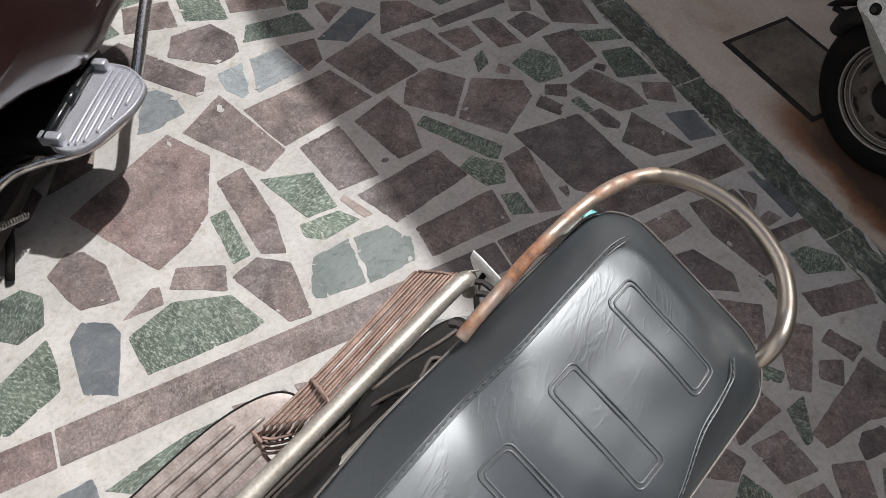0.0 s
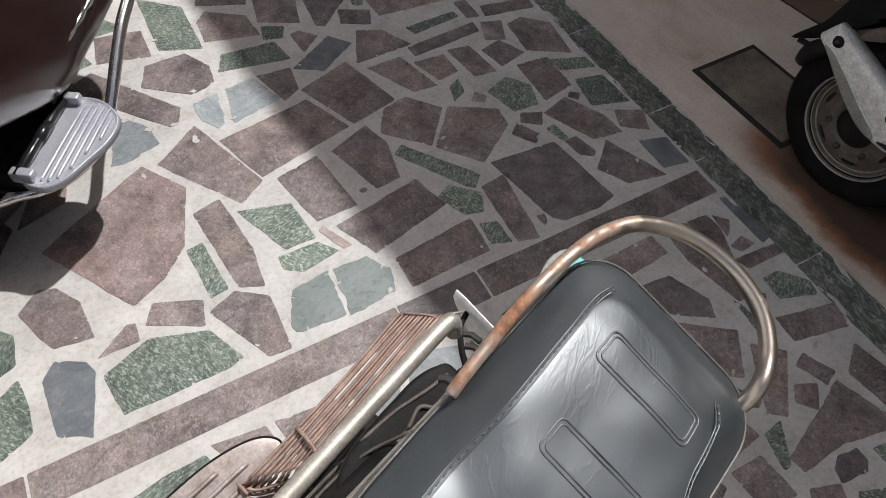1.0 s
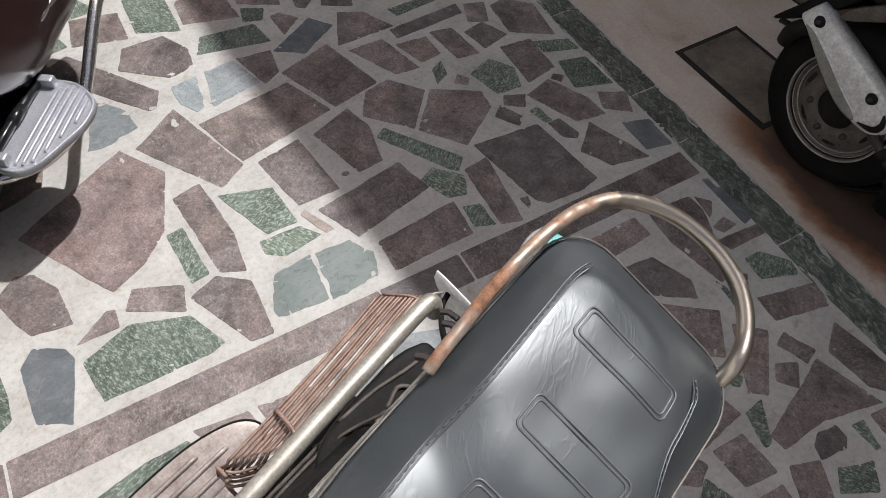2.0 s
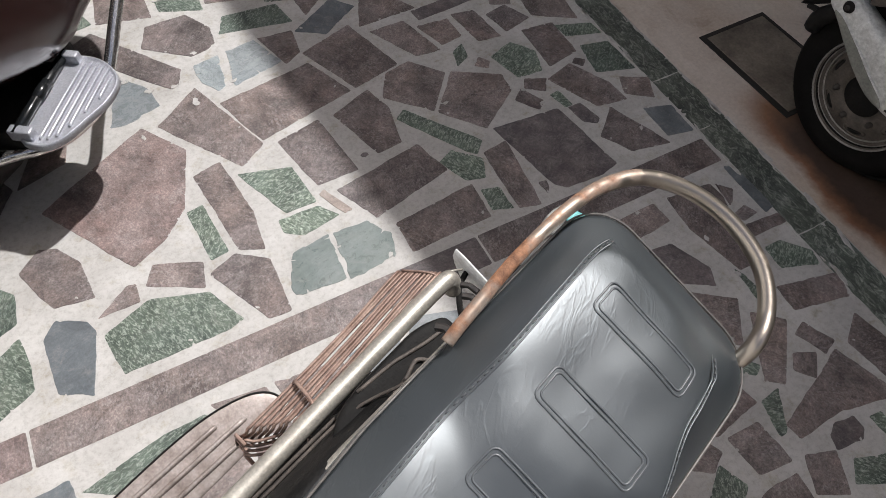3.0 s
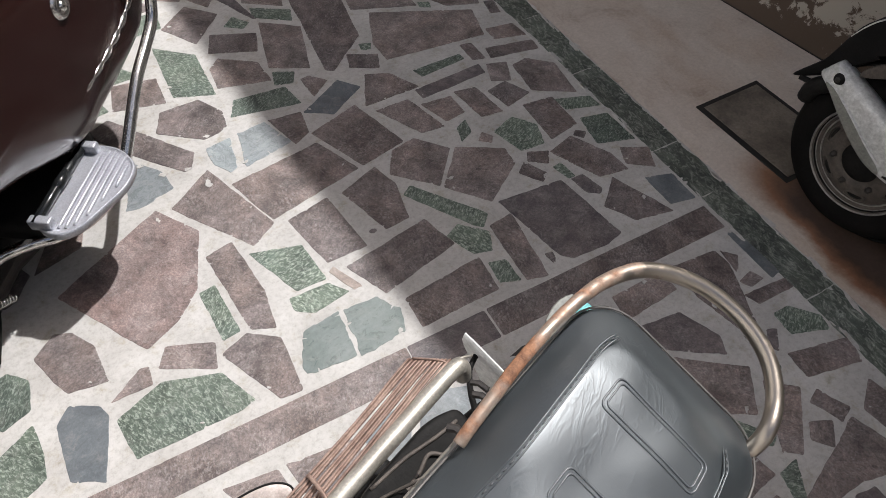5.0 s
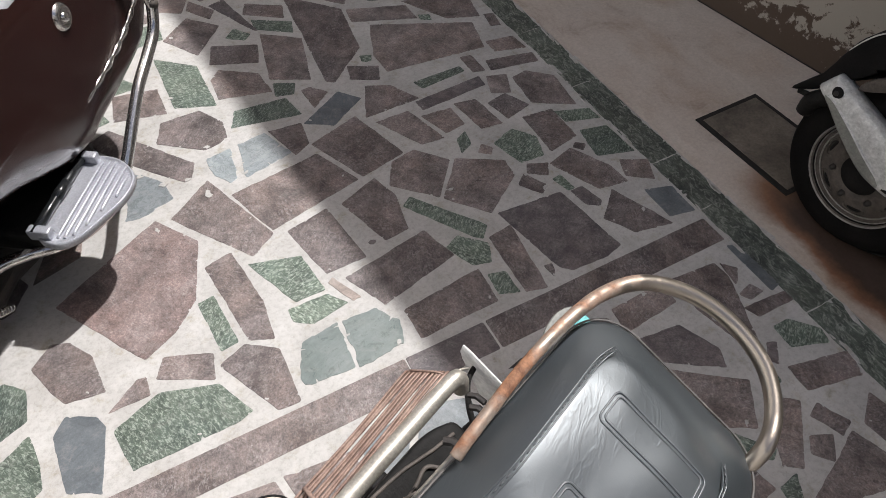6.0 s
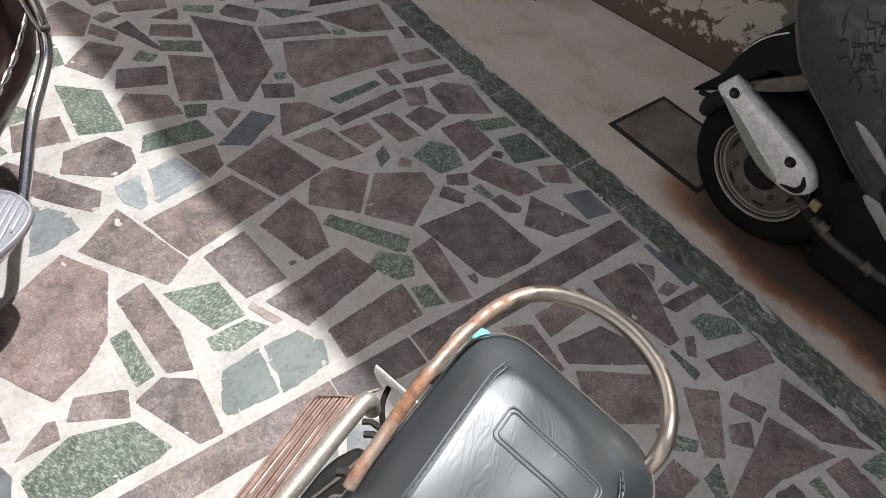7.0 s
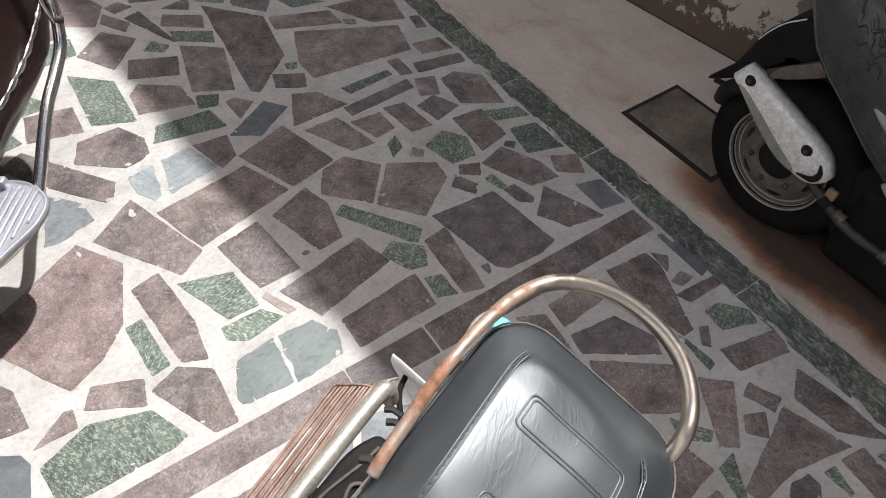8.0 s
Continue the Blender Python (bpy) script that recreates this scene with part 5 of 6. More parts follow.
def rough_edge(ring, rng, chip, step):
    """Breaks straight sides into small chipped facets and dulls the corners."""
    out = []
    n = len(ring)
    for i in range(n):
        p, q = ring[i], ring[(i + 1) % n]
        side = q - p
        size = side.length
        if size < 1e-5:
            continue
        nrm = Vector((-side.y, side.x)) / size
        k = max(2, min(30, int(size / step)))
        drift = 0.0
        for j in range(k):
            f = (j + (rng.uniform(-0.42, 0.42) if j else 0.0)) / k
            if j == 0:
                f = min(0.15, 0.003 / size)
            drift = 0.6 * drift + rng.gauss(0, 0.3) * chip
            w = drift * (0.3 if j == 0 else 1)
            if j and rng.random() < 0.07:
                # a flake broken out of the edge
                half, deep = rng.uniform(0.1, 0.4) / k, chip * rng.uniform(0.9, 2.4)
                out.append(p + side * (f - half) + nrm * w)
                out.append(p + side * (f - half * 0.5) + nrm * (w + deep))
                out.append(p + side * (f + half * 0.4) + nrm * (w + deep * rng.uniform(0.5, 1.0)))
                f += half
            out.append(p + side * min(f, 0.985) + nrm * w)
        out.append(q - side * min(0.15, 0.003 / size))
    return out


STONES = []


def stone_shape(ring, top):
    c = sum(ring, Vector((0, 0))) / len(ring)
    n = len(ring)
    verts = [Vector((p.x, p.y, -0.012)) for p in ring]
    verts += [Vector((p.x, p.y, top - 0.0005)) for p in ring]
    inner = []
    for p in ring:
        d = c - p
        inner.append(p + d * min(0.25, 0.001 / max(d.length, 1e-4)))
    verts += [Vector((p.x, p.y, top)) for p in inner]
    faces = []
    for i in range(2):
        for k in range(n):
            j = (k + 1) % n
            faces.append([i * n + k, i * n + j, (i + 1) * n + j, (i + 1) * n + k])
    faces.append([2 * n + k for k in range(n)])
    return verts, faces


def stone(kind, x, y, length, width, turn, lean=0.0, flare=0.0, taper=0.0, *cuts, chip=0.0023, step=0.011):
    if kind in ("pale", "palesheen"):
        chip = 0.007
    rng = random.Random(int(x * 9973) * 31 + int(y * 7919))
    ring = rough_edge(outline_of(length, width, turn, lean, flare, taper, cuts), rng, chip, step)
    STONES.append((x, y, [Vector((x, y)) + p for p in ring]))
    ob = part("stone", stone_shape(ring, 0.0009 + rng.uniform(-0.0003, 0.0003)), KINDS[kind], floor, smooth=False)
    ob.location = (x, y, 0)
    return ob


# the straight plum band and the green border
for x0, x1, kind in ((-2.98, -2.31, "plum"), (-2.3, -1.66, "plum"), (-1.65, -1.185, "plum"), (-1.177, -1.026, "red"), (-1.02, -0.215, "plum"), (-0.212, -0.004, "dark"), (0.002, 0.69, "plum")):
    stone(kind, (x0 + x1) / 2, -0.047, x1 - x0, 0.083, 0, chip=0.0012, step=0.05)
for y0, y1, kind in ((-1.9, -1.35, "border"), (-1.343, -0.9, "border"), (-0.893, -0.36, "border"), (-0.353, 0.02, "border"), (0.025, 0.222, "border"), (0.228, 0.62, "border"), (0.627, 0.95, "border"), (0.956, 1.25, "border"), (1.256, 1.62, "plum"), (1.63, 2.1, "plum"), (2.11, 2.6, "border"), (2.61, 3.1, "border"), (-3.98, -3.41, "border"), (-3.4, -2.91, "border"), (-2.9, -2.41, "border"), (-2.4, -1.907, "border"), *((3.11 + 0.59 * k, 3.69 + 0.59 * k, "border") for k in range(5))):
    stone(kind, 0.75, (y0 + y1) / 2, 0.096, y1 - y0 + 0.0045, 0, chip=0.0045, step=0.016)

stone("plum", -0.443, 0.992, 0.196, 0.182, 4, -0.81, 0.35, -0.07, (3, 0.54, 0.48), (1, 0.4, 0.46), (1, 0.37, 0.14))
stone("plum", -0.555, 1.196, 0.151, 0.131, -12, -0.13, -0.06, 0.02)
stone("palesheen", -0.401, 0.804, 0.077, 0.108, -33, -0.50, -0.27, 0.46, (1, 0.33, 0.26), (0, 0.26, 0.43))
stone("palesheen", -0.284, 0.815, 0.122, 0.133, 11, 0.10, -0.26, -0.05)
stone("palesheen", -0.618, 0.791, 0.125, 0.144, -53, -0.52, 0.77, -0.68, (3, 0.59, 0.29), (0, 0.12, 0.47))
stone("plum", -0.454, 0.598, 0.126, 0.279, 36, 0.16, 0.29, 0.01)
stone("plum", -0.244, 0.623, 0.281, 0.176, 11, -0.17, -0.02, -0.06)
stone("plum", -0.176, 0.823, 0.080, 0.119, 7, 0.00, 0.28, -0.20)
stone("green", -0.218, 0.976, 0.192, 0.087, -8, -0.06, -0.14, 0.10)
stone("red", -0.681, 0.483, 0.355, 0.274, 55, 0.40, -0.16, -0.49, (0, 0.33, 0.46), (1, 0.39, 0.19))
stone("plum", -0.491, 0.336, 0.080, 0.281, -7, -0.26, -0.09, 0.09, (1, 0.35, 0.41))
stone("green", -0.566, 0.295, 0.044, 0.159, 9, 0.07, -0.02, 0.00)
stone("green", -0.361, 0.336, 0.107, 0.140, -10, -0.48, 0.27, -0.10)
stone("green", -0.344, 0.218, 0.122, 0.065, 6, -0.19, -0.16, -0.19, (0, 0.47, 0.29))
stone("plum", -0.511, 0.113, 0.144, 0.138, 75, 0.94, -0.68, -0.43, (0, 0.38, 0.4))
stone("plum", -0.662, 0.211, 0.063, 0.125, 70, 0.10, -0.11, -0.08)
stone("plum", -0.779, 0.206, 0.066, 0.047, 53, -0.69, 0.37, -0.60)
stone("plum", -0.898, 0.322, 0.115, 0.183, 11, -0.31, -0.30, 0.28, (1, 0.4, 0.54), (3, 0.34, 0.27), (0, 0.34, 0.08))
stone("green", -0.717, 0.099, 0.235, 0.156, 10, -0.18, -0.12, 0.29, (2, 0.41, 0.45), (1, 0.18, 0.1))
stone("slate", -0.913, 0.115, 0.102, 0.166, -29, -0.44, 0.27, -0.00, (3, 0.3, 0.29), (2, 0.14, 0.23))
stone("green", -1.059, 0.109, 0.149, 0.118, 28, 0.59, -0.17, 0.05, (0, 0.24, 0.24), (2, 0.09, 0.38))
stone("green", -1.057, 0.293, 0.121, 0.137, -14, -0.15, -0.08, 0.40, (1, 0.47, 0.33), (3, 0.4, 0.38))
stone("pale", -0.373, 0.093, 0.125, 0.109, 77, -0.25, -0.05, -0.18, (3, 0.17, 0.18))
stone("pale", -0.243, 0.091, 0.131, 0.129, 1, 0.21, 0.09, -0.06, (2, 0.47, 0.38))
stone("plum", -0.021, 0.696, 0.163, 0.218, 16, -0.05, 0.08, 0.03)
stone("plum", 0.157, 0.691, 0.094, 0.158, -2, -0.42, 0.19, 0.03)
stone("plum", 0.266, 0.678, 0.087, 0.097, 1, -0.16, 0.17, -0.10)
stone("plum", 0.369, 0.657, 0.073, 0.138, -8, -0.28, 0.00, -0.01)
stone("plum", 0.472, 0.649, 0.088, 0.095, 14, -0.07, -0.13, -0.03)
stone("slate", -0.017, 0.886, 0.165, 0.086, 32, -0.29, 0.09, -0.02)
stone("plum", 0.090, 0.521, 0.165, 0.158, -48, -0.25, 0.10, -0.04, (3, 0.36, 0.44))
stone("plum", 0.222, 0.401, 0.169, 0.192, -39, 0.17, 0.18, 0.15, (2, 0.29, 0.27))
stone("plum", -0.069, 0.439, 0.124, 0.197, 17, 0.27, 0.42, 0.07, (2, 0.44, 0.26))
stone("green", 0.075, 0.331, 0.049, 0.240, 43, 0.16, -0.18, -0.02, (0, 0.13, 0.16))
stone("green", 0.080, 0.196, 0.081, 0.111, 54, 0.43, -0.41, -0.24, (0, 0.42, 0.45))
stone("plum", -0.241, 0.403, 0.119, 0.197, 7, -0.05, 0.06, 0.06)
stone("plum", -0.099, 0.236, 0.241, 0.124, 12, -0.14, 0.04, -0.06)
stone("green", 0.266, 0.565, 0.051, 0.046, 28, 0.83, -0.02, 0.01)
stone("plum", 0.308, 0.505, 0.040, 0.035, -48, -0.09, -0.03, -0.15)
stone("green", 0.415, 0.477, 0.122, 0.135, 13, 0.32, 0.39, 0.16, (2, 0.54, 0.48))
stone("plum", 0.530, 0.495, 0.105, 0.155, 3, 0.08, -0.02, -0.10)
stone("plum", 0.399, 0.366, 0.063, 0.047, -29, 0.06, 0.02, 0.13)
stone("plum", 0.353, 0.322, 0.045, 0.074, 41, 0.17, 0.09, -0.00)
stone("dark", 0.327, 0.141, 0.191, 0.249, -4, -0.24, 0.04, -0.01, (1, 0.3, 0.07), (0, 0.1, 0.16))
stone("plum", 0.172, 0.115, 0.066, 0.208, -1, 0.06, 0.13, 0.06)
stone("green", 0.099, 0.070, 0.052, 0.069, -18, -0.29, -0.08, 0.03)
stone("plum", -0.046, 0.076, 0.221, 0.100, 4, 0.08, 0.02, 0.09)
stone("plum", 0.231, 0.049, 0.020, 0.030, 19, 0.37, 0.04, -0.39)
stone("plum", 0.529, 0.294, 0.111, 0.177, 1, -0.47, -0.17, 0.14, (1, 0.3, 0.42))
stone("green", 0.433, 0.284, 0.028, 0.063, 3, -0.12, 0.11, 0.04)
stone("dark", 0.460, 0.208, 0.053, 0.070, -23, -0.69, -0.28, 0.22, (1, 0.45, 0.32))
stone("plum", 0.524, 0.096, 0.103, 0.143, 17, -0.13, 0.04, 0.36)
stone("slate", 0.655, 0.089, 0.081, 0.105, -15, -0.24, 0.03, -0.05)
stone("plum", 0.653, 0.232, 0.085, 0.074, -32, -0.16, 0.00, 0.10)
stone("green", 0.642, 0.372, 0.103, 0.122, -16, -0.23, -0.14, 0.03)
stone("green", 0.638, 0.506, 0.114, 0.052, -19, -0.45, 0.02, -0.05)
stone("plum", 0.561, 0.388, 0.033, 0.029, -46, 0.05, -0.01, 0.11)
stone("green", -0.805, -0.171, 0.222, 0.062, 14, -0.58, 0.15, -0.08, (2, 0.29, 0.36))
stone("slate", -0.992, -0.171, 0.055, 0.063, 15, -0.12, 0.26, -0.20)
stone("green", -0.396, 1.231, 0.142, 0.220, -32, -0.63, 0.10, -0.11)
stone("plum", -0.592, 0.955, 0.088, 0.350, 49, 0.23, -0.12, -0.09, (0, 0.5, 0.17), (1, 0.1, 0.27))
stone("plum", 0.615, 0.673, 0.154, 0.152, -38, -0.61, 0.08, -0.10, (3, 0.43, 0.3))
stone("plum", 0.149, 0.868, 0.132, 0.124, -6, -0.08, -0.42, -0.20)
stone("dark", 0.344, 0.784, 0.241, 0.049, 4, 0.06, 0.01, -0.03)
stone("green", 0.351, 0.873, 0.171, 0.037, 3, -0.17, 0.02, -0.17)
stone("plum", 0.502, 0.751, 0.068, 0.093, -22, -0.01, 0.03, 0.04)
stone("plum", 0.479, 0.884, 0.043, 0.092, -11, -0.20, -0.04, 0.01)
stone("plum", 0.604, 0.835, 0.169, 0.054, -11, -0.02, -0.01, -0.04)
stone("plum", 0.633, 0.928, 0.108, 0.071, -13, -0.26, -0.06, 0.09)
stone("plum", 0.401, 1.069, 0.375, 0.219, -15, 0.05, -0.04, -0.30, (0, 0.36, 0.1))
stone("plum", 0.118, 1.275, 0.170, 0.422, -4, 0.03, 0.03, -0.41, (0, 0.07, 0.15))
stone("plum", -0.059, 1.214, 0.144, 0.235, -33, -0.37, 0.06, -0.04)
stone("plum", -0.207, 1.309, 0.161, 0.105, -24, -0.11, -0.01, -0.01)
stone("plum", -0.241, 1.154, 0.174, 0.131, -26, -0.49, 0.04, -0.25, (3, 0.26, 0.4))
stone("plum", -0.304, 1.490, 0.163, 0.147, 47, 0.18, -0.10, -0.07)
stone("green", -0.121, 1.054, 0.066, 0.063, -21, -0.06, 0.11, -0.09)
stone("plum", -0.048, 0.987, 0.058, 0.079, 31, 0.22, -0.50, -0.16)
stone("plum", 0.140, 1.012, 0.102, 0.075, -28, -0.16, 0.03, 0.02)
stone("green", 0.177, 1.078, 0.038, 0.037, -26, -0.13, 0.14, 0.11)
stone("green", -0.160, 1.410, 0.052, 0.072, 44, 0.01, 0.21, 0.01)
stone("plum", -0.033, 1.517, 0.148, 0.076, -34, -0.26, -0.04, 0.04)
stone("green", -0.036, 1.409, 0.147, 0.063, -34, -0.38, 0.02, 0.08)
stone("dark", -0.135, 1.529, 0.037, 0.248, 9, -0.15, 0.68, 0.04)
stone("plum", -0.202, 1.719, 0.064, 0.064, 11, -0.32, -0.10, -0.01)
stone("plum", -0.238, 1.627, 0.061, 0.102, 63, 0.57, 0.04, 0.04)
stone("plum", -0.187, 1.879, 0.087, 0.130, 14, -0.09, -0.23, 0.06)
stone("plum", -0.071, 1.730, 0.179, 0.071, -22, -0.27, 0.05, -0.10)
stone("plum", -0.038, 1.926, 0.134, 0.087, -25, -0.25, -0.03, -0.04)
stone("plum", 0.114, 1.860, 0.169, 0.098, 48, 0.24, 0.13, 0.01)
stone("plum", -0.157, 2.025, 0.125, 0.075, -38, -0.41, -0.06, 0.14)
stone("plum", -0.262, 2.156, 0.113, 0.103, -9, -0.06, -0.04, 0.03)
stone("plum", -0.001, 2.045, 0.108, 0.116, 63, 0.23, 0.14, -0.02)
stone("plum", -0.109, 2.138, 0.070, 0.126, -7, -0.40, -0.16, -0.01)
stone("plum", -0.297, 2.264, 0.188, 0.051, 6, -0.50, -0.10, -0.03)
stone("plum", -0.001, 1.614, 0.066, 0.062, 23, -0.23, 0.57, -0.42)
stone("green", 0.098, 1.603, 0.111, 0.045, -36, -0.26, 0.03, 0.14)
stone("plum", 0.216, 1.501, 0.076, 0.144, 45, 0.08, 0.00, -0.11, (3, 0.27, 0.16))
stone("plum", 0.333, 1.298, 0.228, 0.087, -21, -0.31, -0.04, 0.04)
stone("green", 0.353, 1.410, 0.056, 0.106, 44, -0.11, -0.19, 0.89)
stone("plum", 0.572, 1.224, 0.185, 0.164, -14, -0.44, 0.35, 0.10)
stone("plum", 0.423, 1.604, 0.237, 0.155, -13, -0.06, -0.00, -0.32)
stone("plum", 0.330, 1.859, 0.235, 0.134, -14, -0.37, 0.10, -0.30, (3, 0.45, 0.46))
stone("plum", 0.528, 1.729, 0.139, 0.104, -30, -0.51, 0.04, -0.16)
stone("plum", 0.600, 1.563, 0.096, 0.111, -11, -0.14, 0.03, -0.08)
stone("dark", 0.594, 1.416, 0.098, 0.238, 69, -0.15, -0.09, -0.13)
stone("plum", 0.680, 1.581, 0.055, 0.192, -20, -0.38, -0.09, 0.07)
stone("green", 0.217, 1.651, 0.077, 0.096, 0, -0.28, -0.06, 0.03)
stone("plum", 0.415, 1.730, 0.081, 0.035, -17, -0.21, 0.02, 0.27)
stone("green", 0.465, 1.202, 0.042, 0.034, -27, -0.28, 0.01, 0.10)
stone("plum", 0.671, 1.075, 0.037, 0.079, -15, -0.09, -0.00, 0.01)
stone("plum", -0.278, 2.006, 0.086, 0.093, 51, 0.12, 0.02, -0.15)
stone("plum", -0.321, 1.775, 0.190, 0.163, -58, -0.92, 0.44, -0.31, (3, 0.4, 0.42))
stone("plum", 0.365, -0.155, 0.159, 0.067, 3, 0.08, -0.04, -0.07)
stone("plum", 0.527, -0.226, 0.147, 0.176, -48, -0.59, -0.23, 0.58, (1, 0.27, 0.19), (3, 0.2, 0.15))
stone("plum", 0.628, -0.183, 0.027, 0.054, -28, -0.14, 0.64, -0.29)
stone("slate", 0.692, -0.187, 0.029, 0.159, 5, 0.08, -0.10, -0.02)
stone("plum", 0.628, -0.247, 0.048, 0.033, 10, -0.26, 0.01, 0.08)
stone("plum", 0.645, -0.295, 0.120, 0.034, -3, -0.27, 0.06, -0.09)
stone("green", 0.648, -0.388, 0.118, 0.066, -38, -0.59, 0.21, -0.44, (3, 0.47, 0.45))
stone("dark", 0.549, -0.398, 0.025, 0.057, -36, 0.06, 0.07, 0.09)
stone("plum", 0.623, -0.491, 0.154, 0.065, -13, -0.02, 0.06, -0.01)
stone("dark", 0.360, -0.285, 0.188, 0.092, -25, -0.87, -0.35, 0.42, (1, 0.26, 0.47))
stone("plum", 0.328, -0.413, 0.212, 0.127, -34, -0.04, 0.04, -0.07, (0, 0.42, 0.34))
stone("plum", 0.236, -0.201, 0.053, 0.147, -18, -0.36, 0.44, -0.07)
stone("green", 0.501, -0.417, 0.020, 0.087, -25, -0.46, -0.01, -0.19)
stone("plum", 0.433, -0.554, 0.063, 0.163, -39, -0.03, 0.29, -0.02)
stone("plum", 0.537, -0.578, 0.045, 0.074, 21, -0.04, -0.03, 0.01)
stone("plum", 0.473, -0.614, 0.051, 0.052, -36, 0.10, 0.06, 0.21)
stone("plum", 0.464, -0.712, 0.244, 0.092, 10, -1.45, 0.45, 0.64, (3, 0.35, 0.51))
stone("plum", 0.644, -0.678, 0.172, 0.083, -85, 0.24, 0.39, -0.07, (3, 0.42, 0.16))
stone("plum", 0.590, -0.821, 0.068, 0.100, -9, -0.06, -0.02, -0.00)
stone("dark", 0.442, -0.766, 0.078, 0.05, -8, 0.0, -0.1, 0.0, (3, 0.3, 0.4), (1, 0.25, 0.4))
stone("green", 0.339, -0.671, 0.037, 0.075, 6, 0.55, 0.48, 0.00)
stone("plum", 0.259, -0.610, 0.113, 0.063, 9, 0.22, -0.14, 0.03)
stone("plum", 0.257, -0.708, 0.08, 0.09, -4, -0.17, 0.0, 0.04)
stone("plum", 0.344, -0.808, 0.069, 0.082, -23.5, 0.05, 0.0, 0.06)
stone("green", 0.147, -0.745, 0.073, 0.062, 35, 0.2)
stone("plum", 0.236, -0.826, 0.104, 0.098, -2, 0.06, 0.0, 0.0, (3, 0.4, 0.1))
stone("plum", 0.045, -0.75, 0.075, 0.062, -20, 0.1)
stone("green", 0.434, -0.846, 0.082, 0.056, -23, 0.3, 0.0, 0.1)
stone("green", 0.521, -0.796, 0.024, 0.062, -6, -0.02, 0.41, -0.01)
stone("green", 0.669, -0.827, 0.063, 0.040, -2, -0.05, 0.14, -0.15)
stone("slate", 0.679, -0.897, 0.062, 0.075, 9, 0.12, -0.09, -0.14)
stone("green", 0.579, -0.921, 0.086, 0.040, 11, -0.09, 0.20, -0.11)
stone("plum", 0.141, -0.664, 0.077, 0.067, -49, 0.11, 0.01, -0.29, (3, 0.1, 0.26))
stone("green", 0.344, -0.550, 0.082, 0.037, -47, -0.24, 0.18, -0.23)
# dark stone added in place of the black shade under the maroon scooter
stone("dark", -1.065, 0.63, 0.2, 0.19, 30, 0.1, -0.05, 0.1, (1, 0.3, 0.2))
stone("tan", -0.261, 0.241, 0.094, 0.021, -66, 0.1, 0.05, 0.0)
stone("dark", -0.135, 0.345, 0.018, 0.015, 20, 0.0, 0.0, 0.0, (2, 0.3, 0.3), (0, 0.3, 0.3))



# the rest of the paving, out of reach of the walk: looser broken pieces on a shaken grid
def inside(p, ring):
    hit = False
    for a, b in zip(ring, ring[1:] + ring[:1]):
        if (a.y > p.y) != (b.y > p.y) and p.x < (b.x - a.x) * (p.y - a.y) / (b.y - a.y) + a.x:
            hit = not hit
    return hit


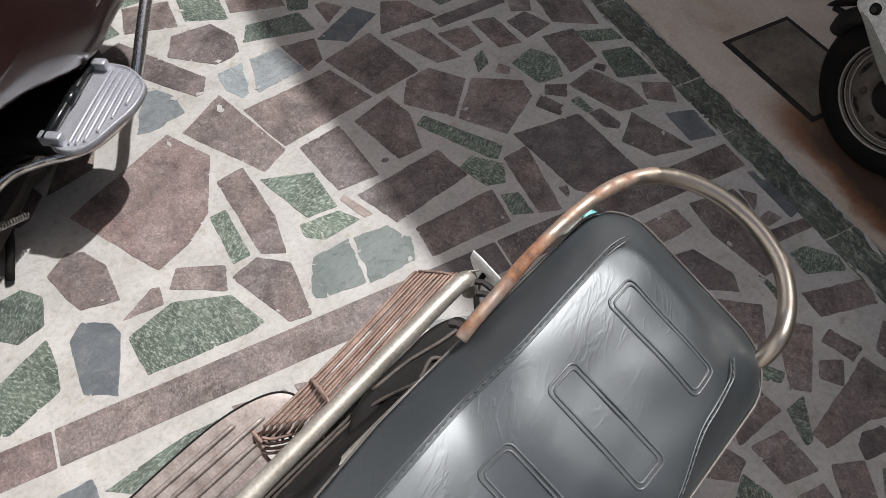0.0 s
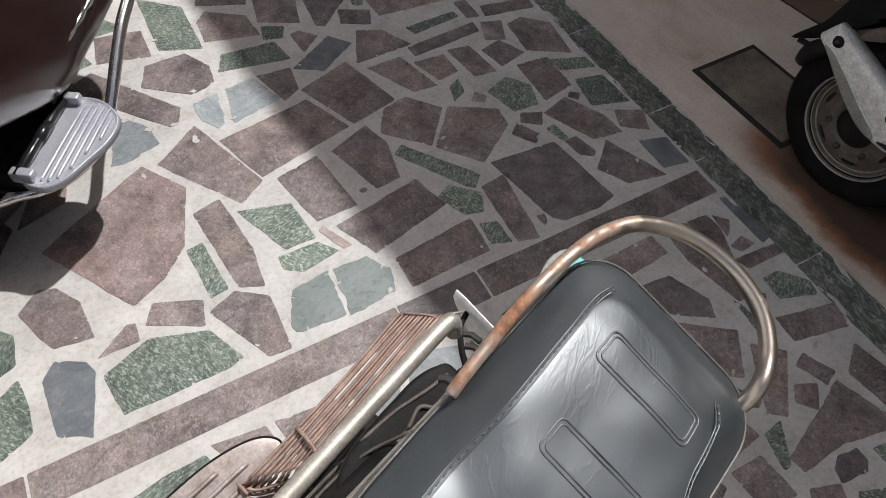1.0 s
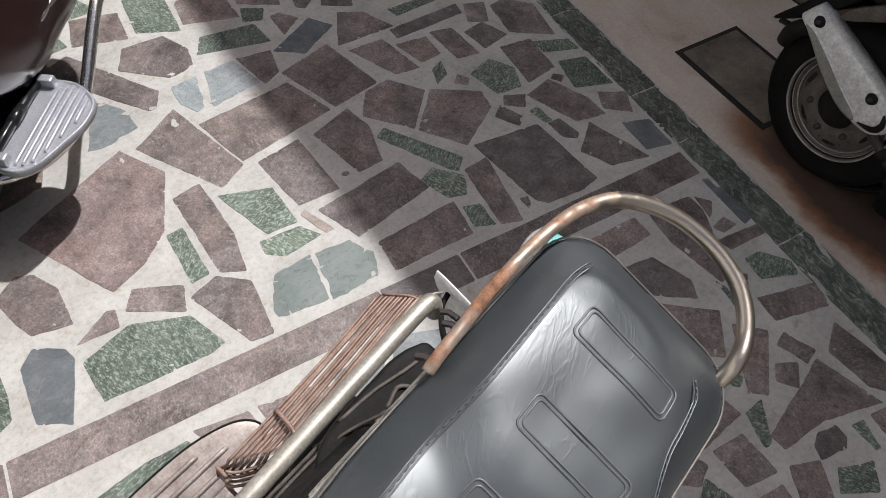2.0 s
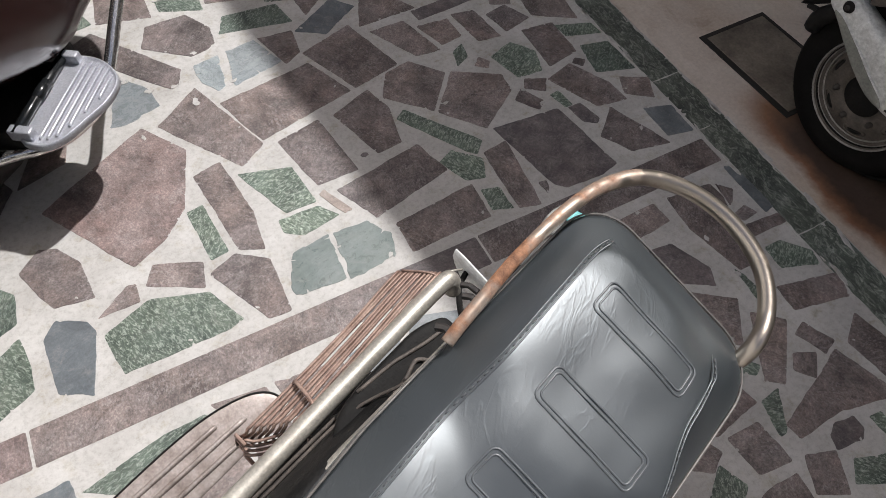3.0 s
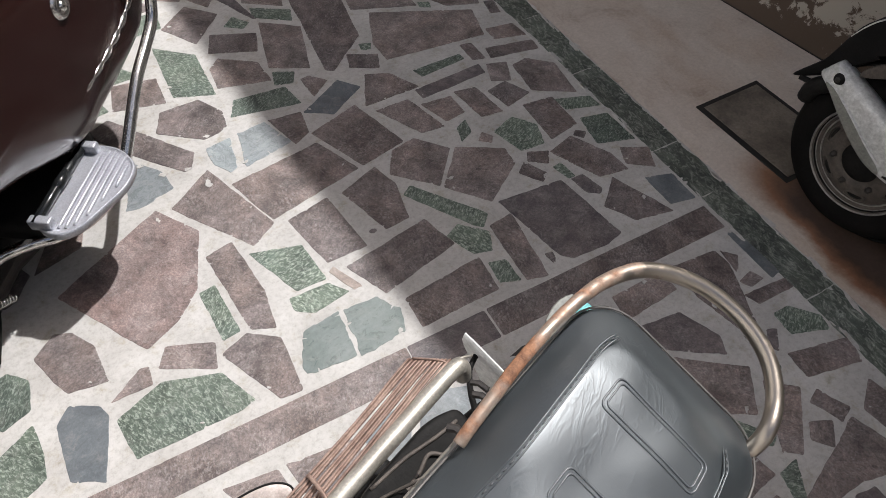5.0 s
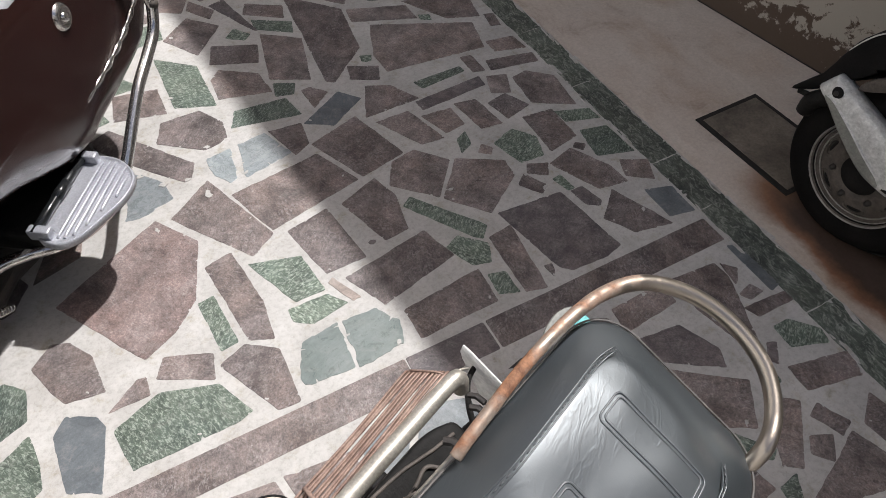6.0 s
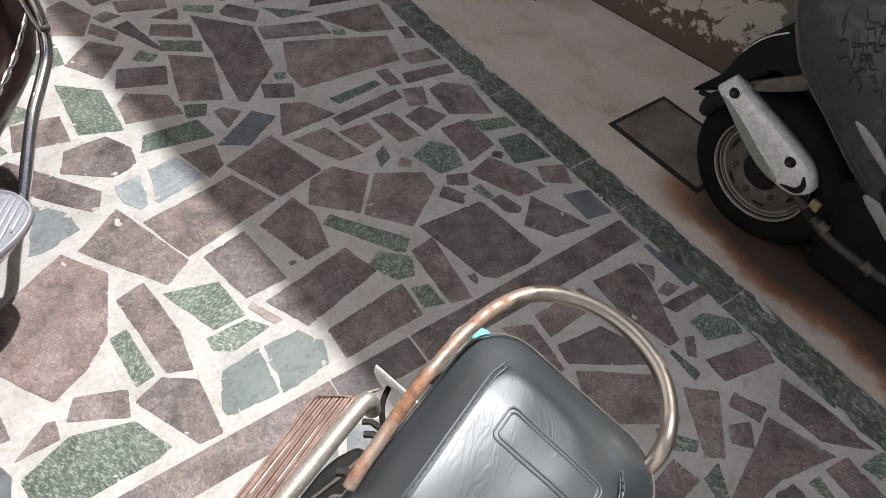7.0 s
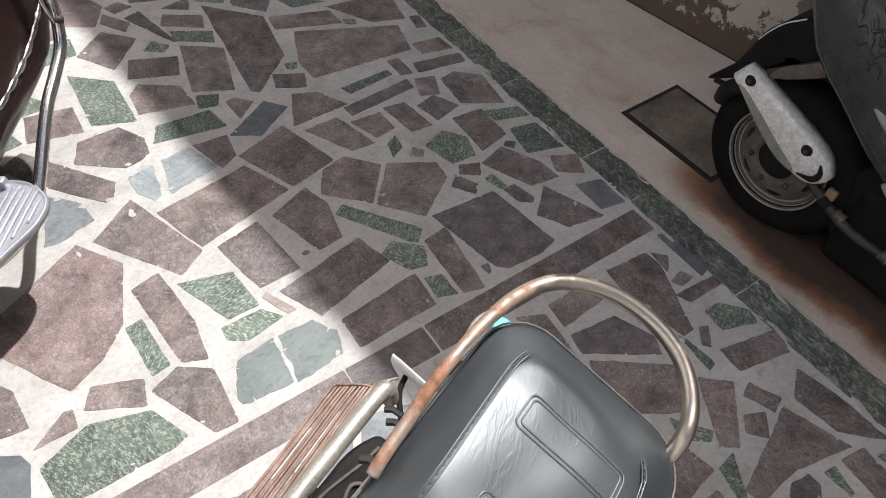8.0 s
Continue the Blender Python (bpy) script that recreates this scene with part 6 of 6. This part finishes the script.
def fill_rest():
    rng = random.Random(11)
    near, far_v, far_f = [], {}, {}
    gx, gy = 0.135, 0.125
    cols, rows = range(-21, 6), range(-31, 109)
    knot = {(i, j): Vector((i * gx + rng.uniform(-0.04, 0.04), j * gy + rng.uniform(-0.035, 0.035))) for i in range(-23, 8) for j in range(-32, 111)}
    for j in rows:
        for i in cols:
            q = [knot[i, j], knot[i + 1, j], knot[i + 1, j + 1], knot[i, j + 1]]
            c = sum(q, Vector((0, 0))) / 4
            if c.x > min(0.62, 1.3 - 0.112 * c.y) or any(p.x > 0.685 for p in q):
                continue
            if any(abs(p.y + 0.047) < 0.05 for p in q + [c]) or min(p.y for p in q) < -0.047 < max(p.y for p in q):
                continue
            ring = [c + (p - c) * (1 - 0.012 / max(0.02, (p - c).length)) for p in q]
            probes = ring + [c] + [(a + b) / 2 for a, b in zip(ring, ring[1:] + ring[:1])]
            clash = False
            for x, y, other in STONES[28:]:
                if (x - c.x) ** 2 + (y - c.y) ** 2 > 0.16:
                    continue
                if any(inside(p, other) for p in probes) or any(inside(p, ring) for p in other):
                    clash = True
                    break
            if clash:
                continue
            kind = rng.choices(("plum", "green", "red", "dark", "slate", "pale"), (9, 4, 1, 2, 1, 1))[0]
            rough = rough_edge([p - c for p in ring], rng, 0.0022, 0.03)
            v, f = stone_shape(rough, 0.0012)
            vs, fs = far_v.setdefault(kind, []), far_f.setdefault(kind, [])
            n = len(vs)
            vs += [(p.x + c.x, p.y + c.y, p.z) for p in v]
            fs += [[k + n for k in g] for g in f]
    for kind in far_v:
        tagged(part("outer_stones", (far_v[kind], far_f[kind]), KINDS[kind], floor, smooth=False), kind="stuff")


fill_rest()


def mortar_splashes():
    """Thin crusts of mortar left on the stones."""
    rng = random.Random(21)
    spots = [(-0.466, 0.717, 0.014), (-0.503, 0.8, 0.01), (-0.568, 0.812, 0.012), (-0.619, 0.875, 0.01), (-0.623, 0.652, 0.009)]
    for k in range(46):
        x, y, ring = STONES[rng.randrange(28, 168)]
        p = rng.choice(ring)
        q = p.lerp(Vector((x, y)), rng.uniform(0.02, 0.2))
        spots.append((q.x, q.y, rng.choice((0.003, 0.004, 0.005, 0.008))))
    # crusts dragged along both edges of the green border
    for k in range(54):
        side = rng.choice((0.702, 0.798, 0.798))
        spots.append((side + rng.uniform(-0.007, 0.007), rng.uniform(-0.9, 1.6), -rng.choice((0.005, 0.008, 0.012, 0.017))))
    for x, y, r in spots:
        drawn, r = r < 0, abs(r)
        n = 16 if drawn else 12
        seed = rng.uniform(0, 90)
        out = []
        for i in range(n):
            w = 2 * math.pi * i / n
            d = r * (1 + 0.8 * noise.noise(Vector((math.cos(w) * 1.3, math.sin(w) * 1.3, seed))))
            out.append(Vector((d * (1.8 if drawn else 1.0) * math.cos(w), d * (0.4 if drawn else 0.6) * math.sin(w))))
        ob = part("mortar_splash", stone_shape(out, 0.0024), MORTAR, floor, smooth=False)
        ob.matrix_basis = pose(x, y, 0, 0, 0, 90 + rng.uniform(-12, 12) if drawn else rng.uniform(0, 360))


mortar_splashes()
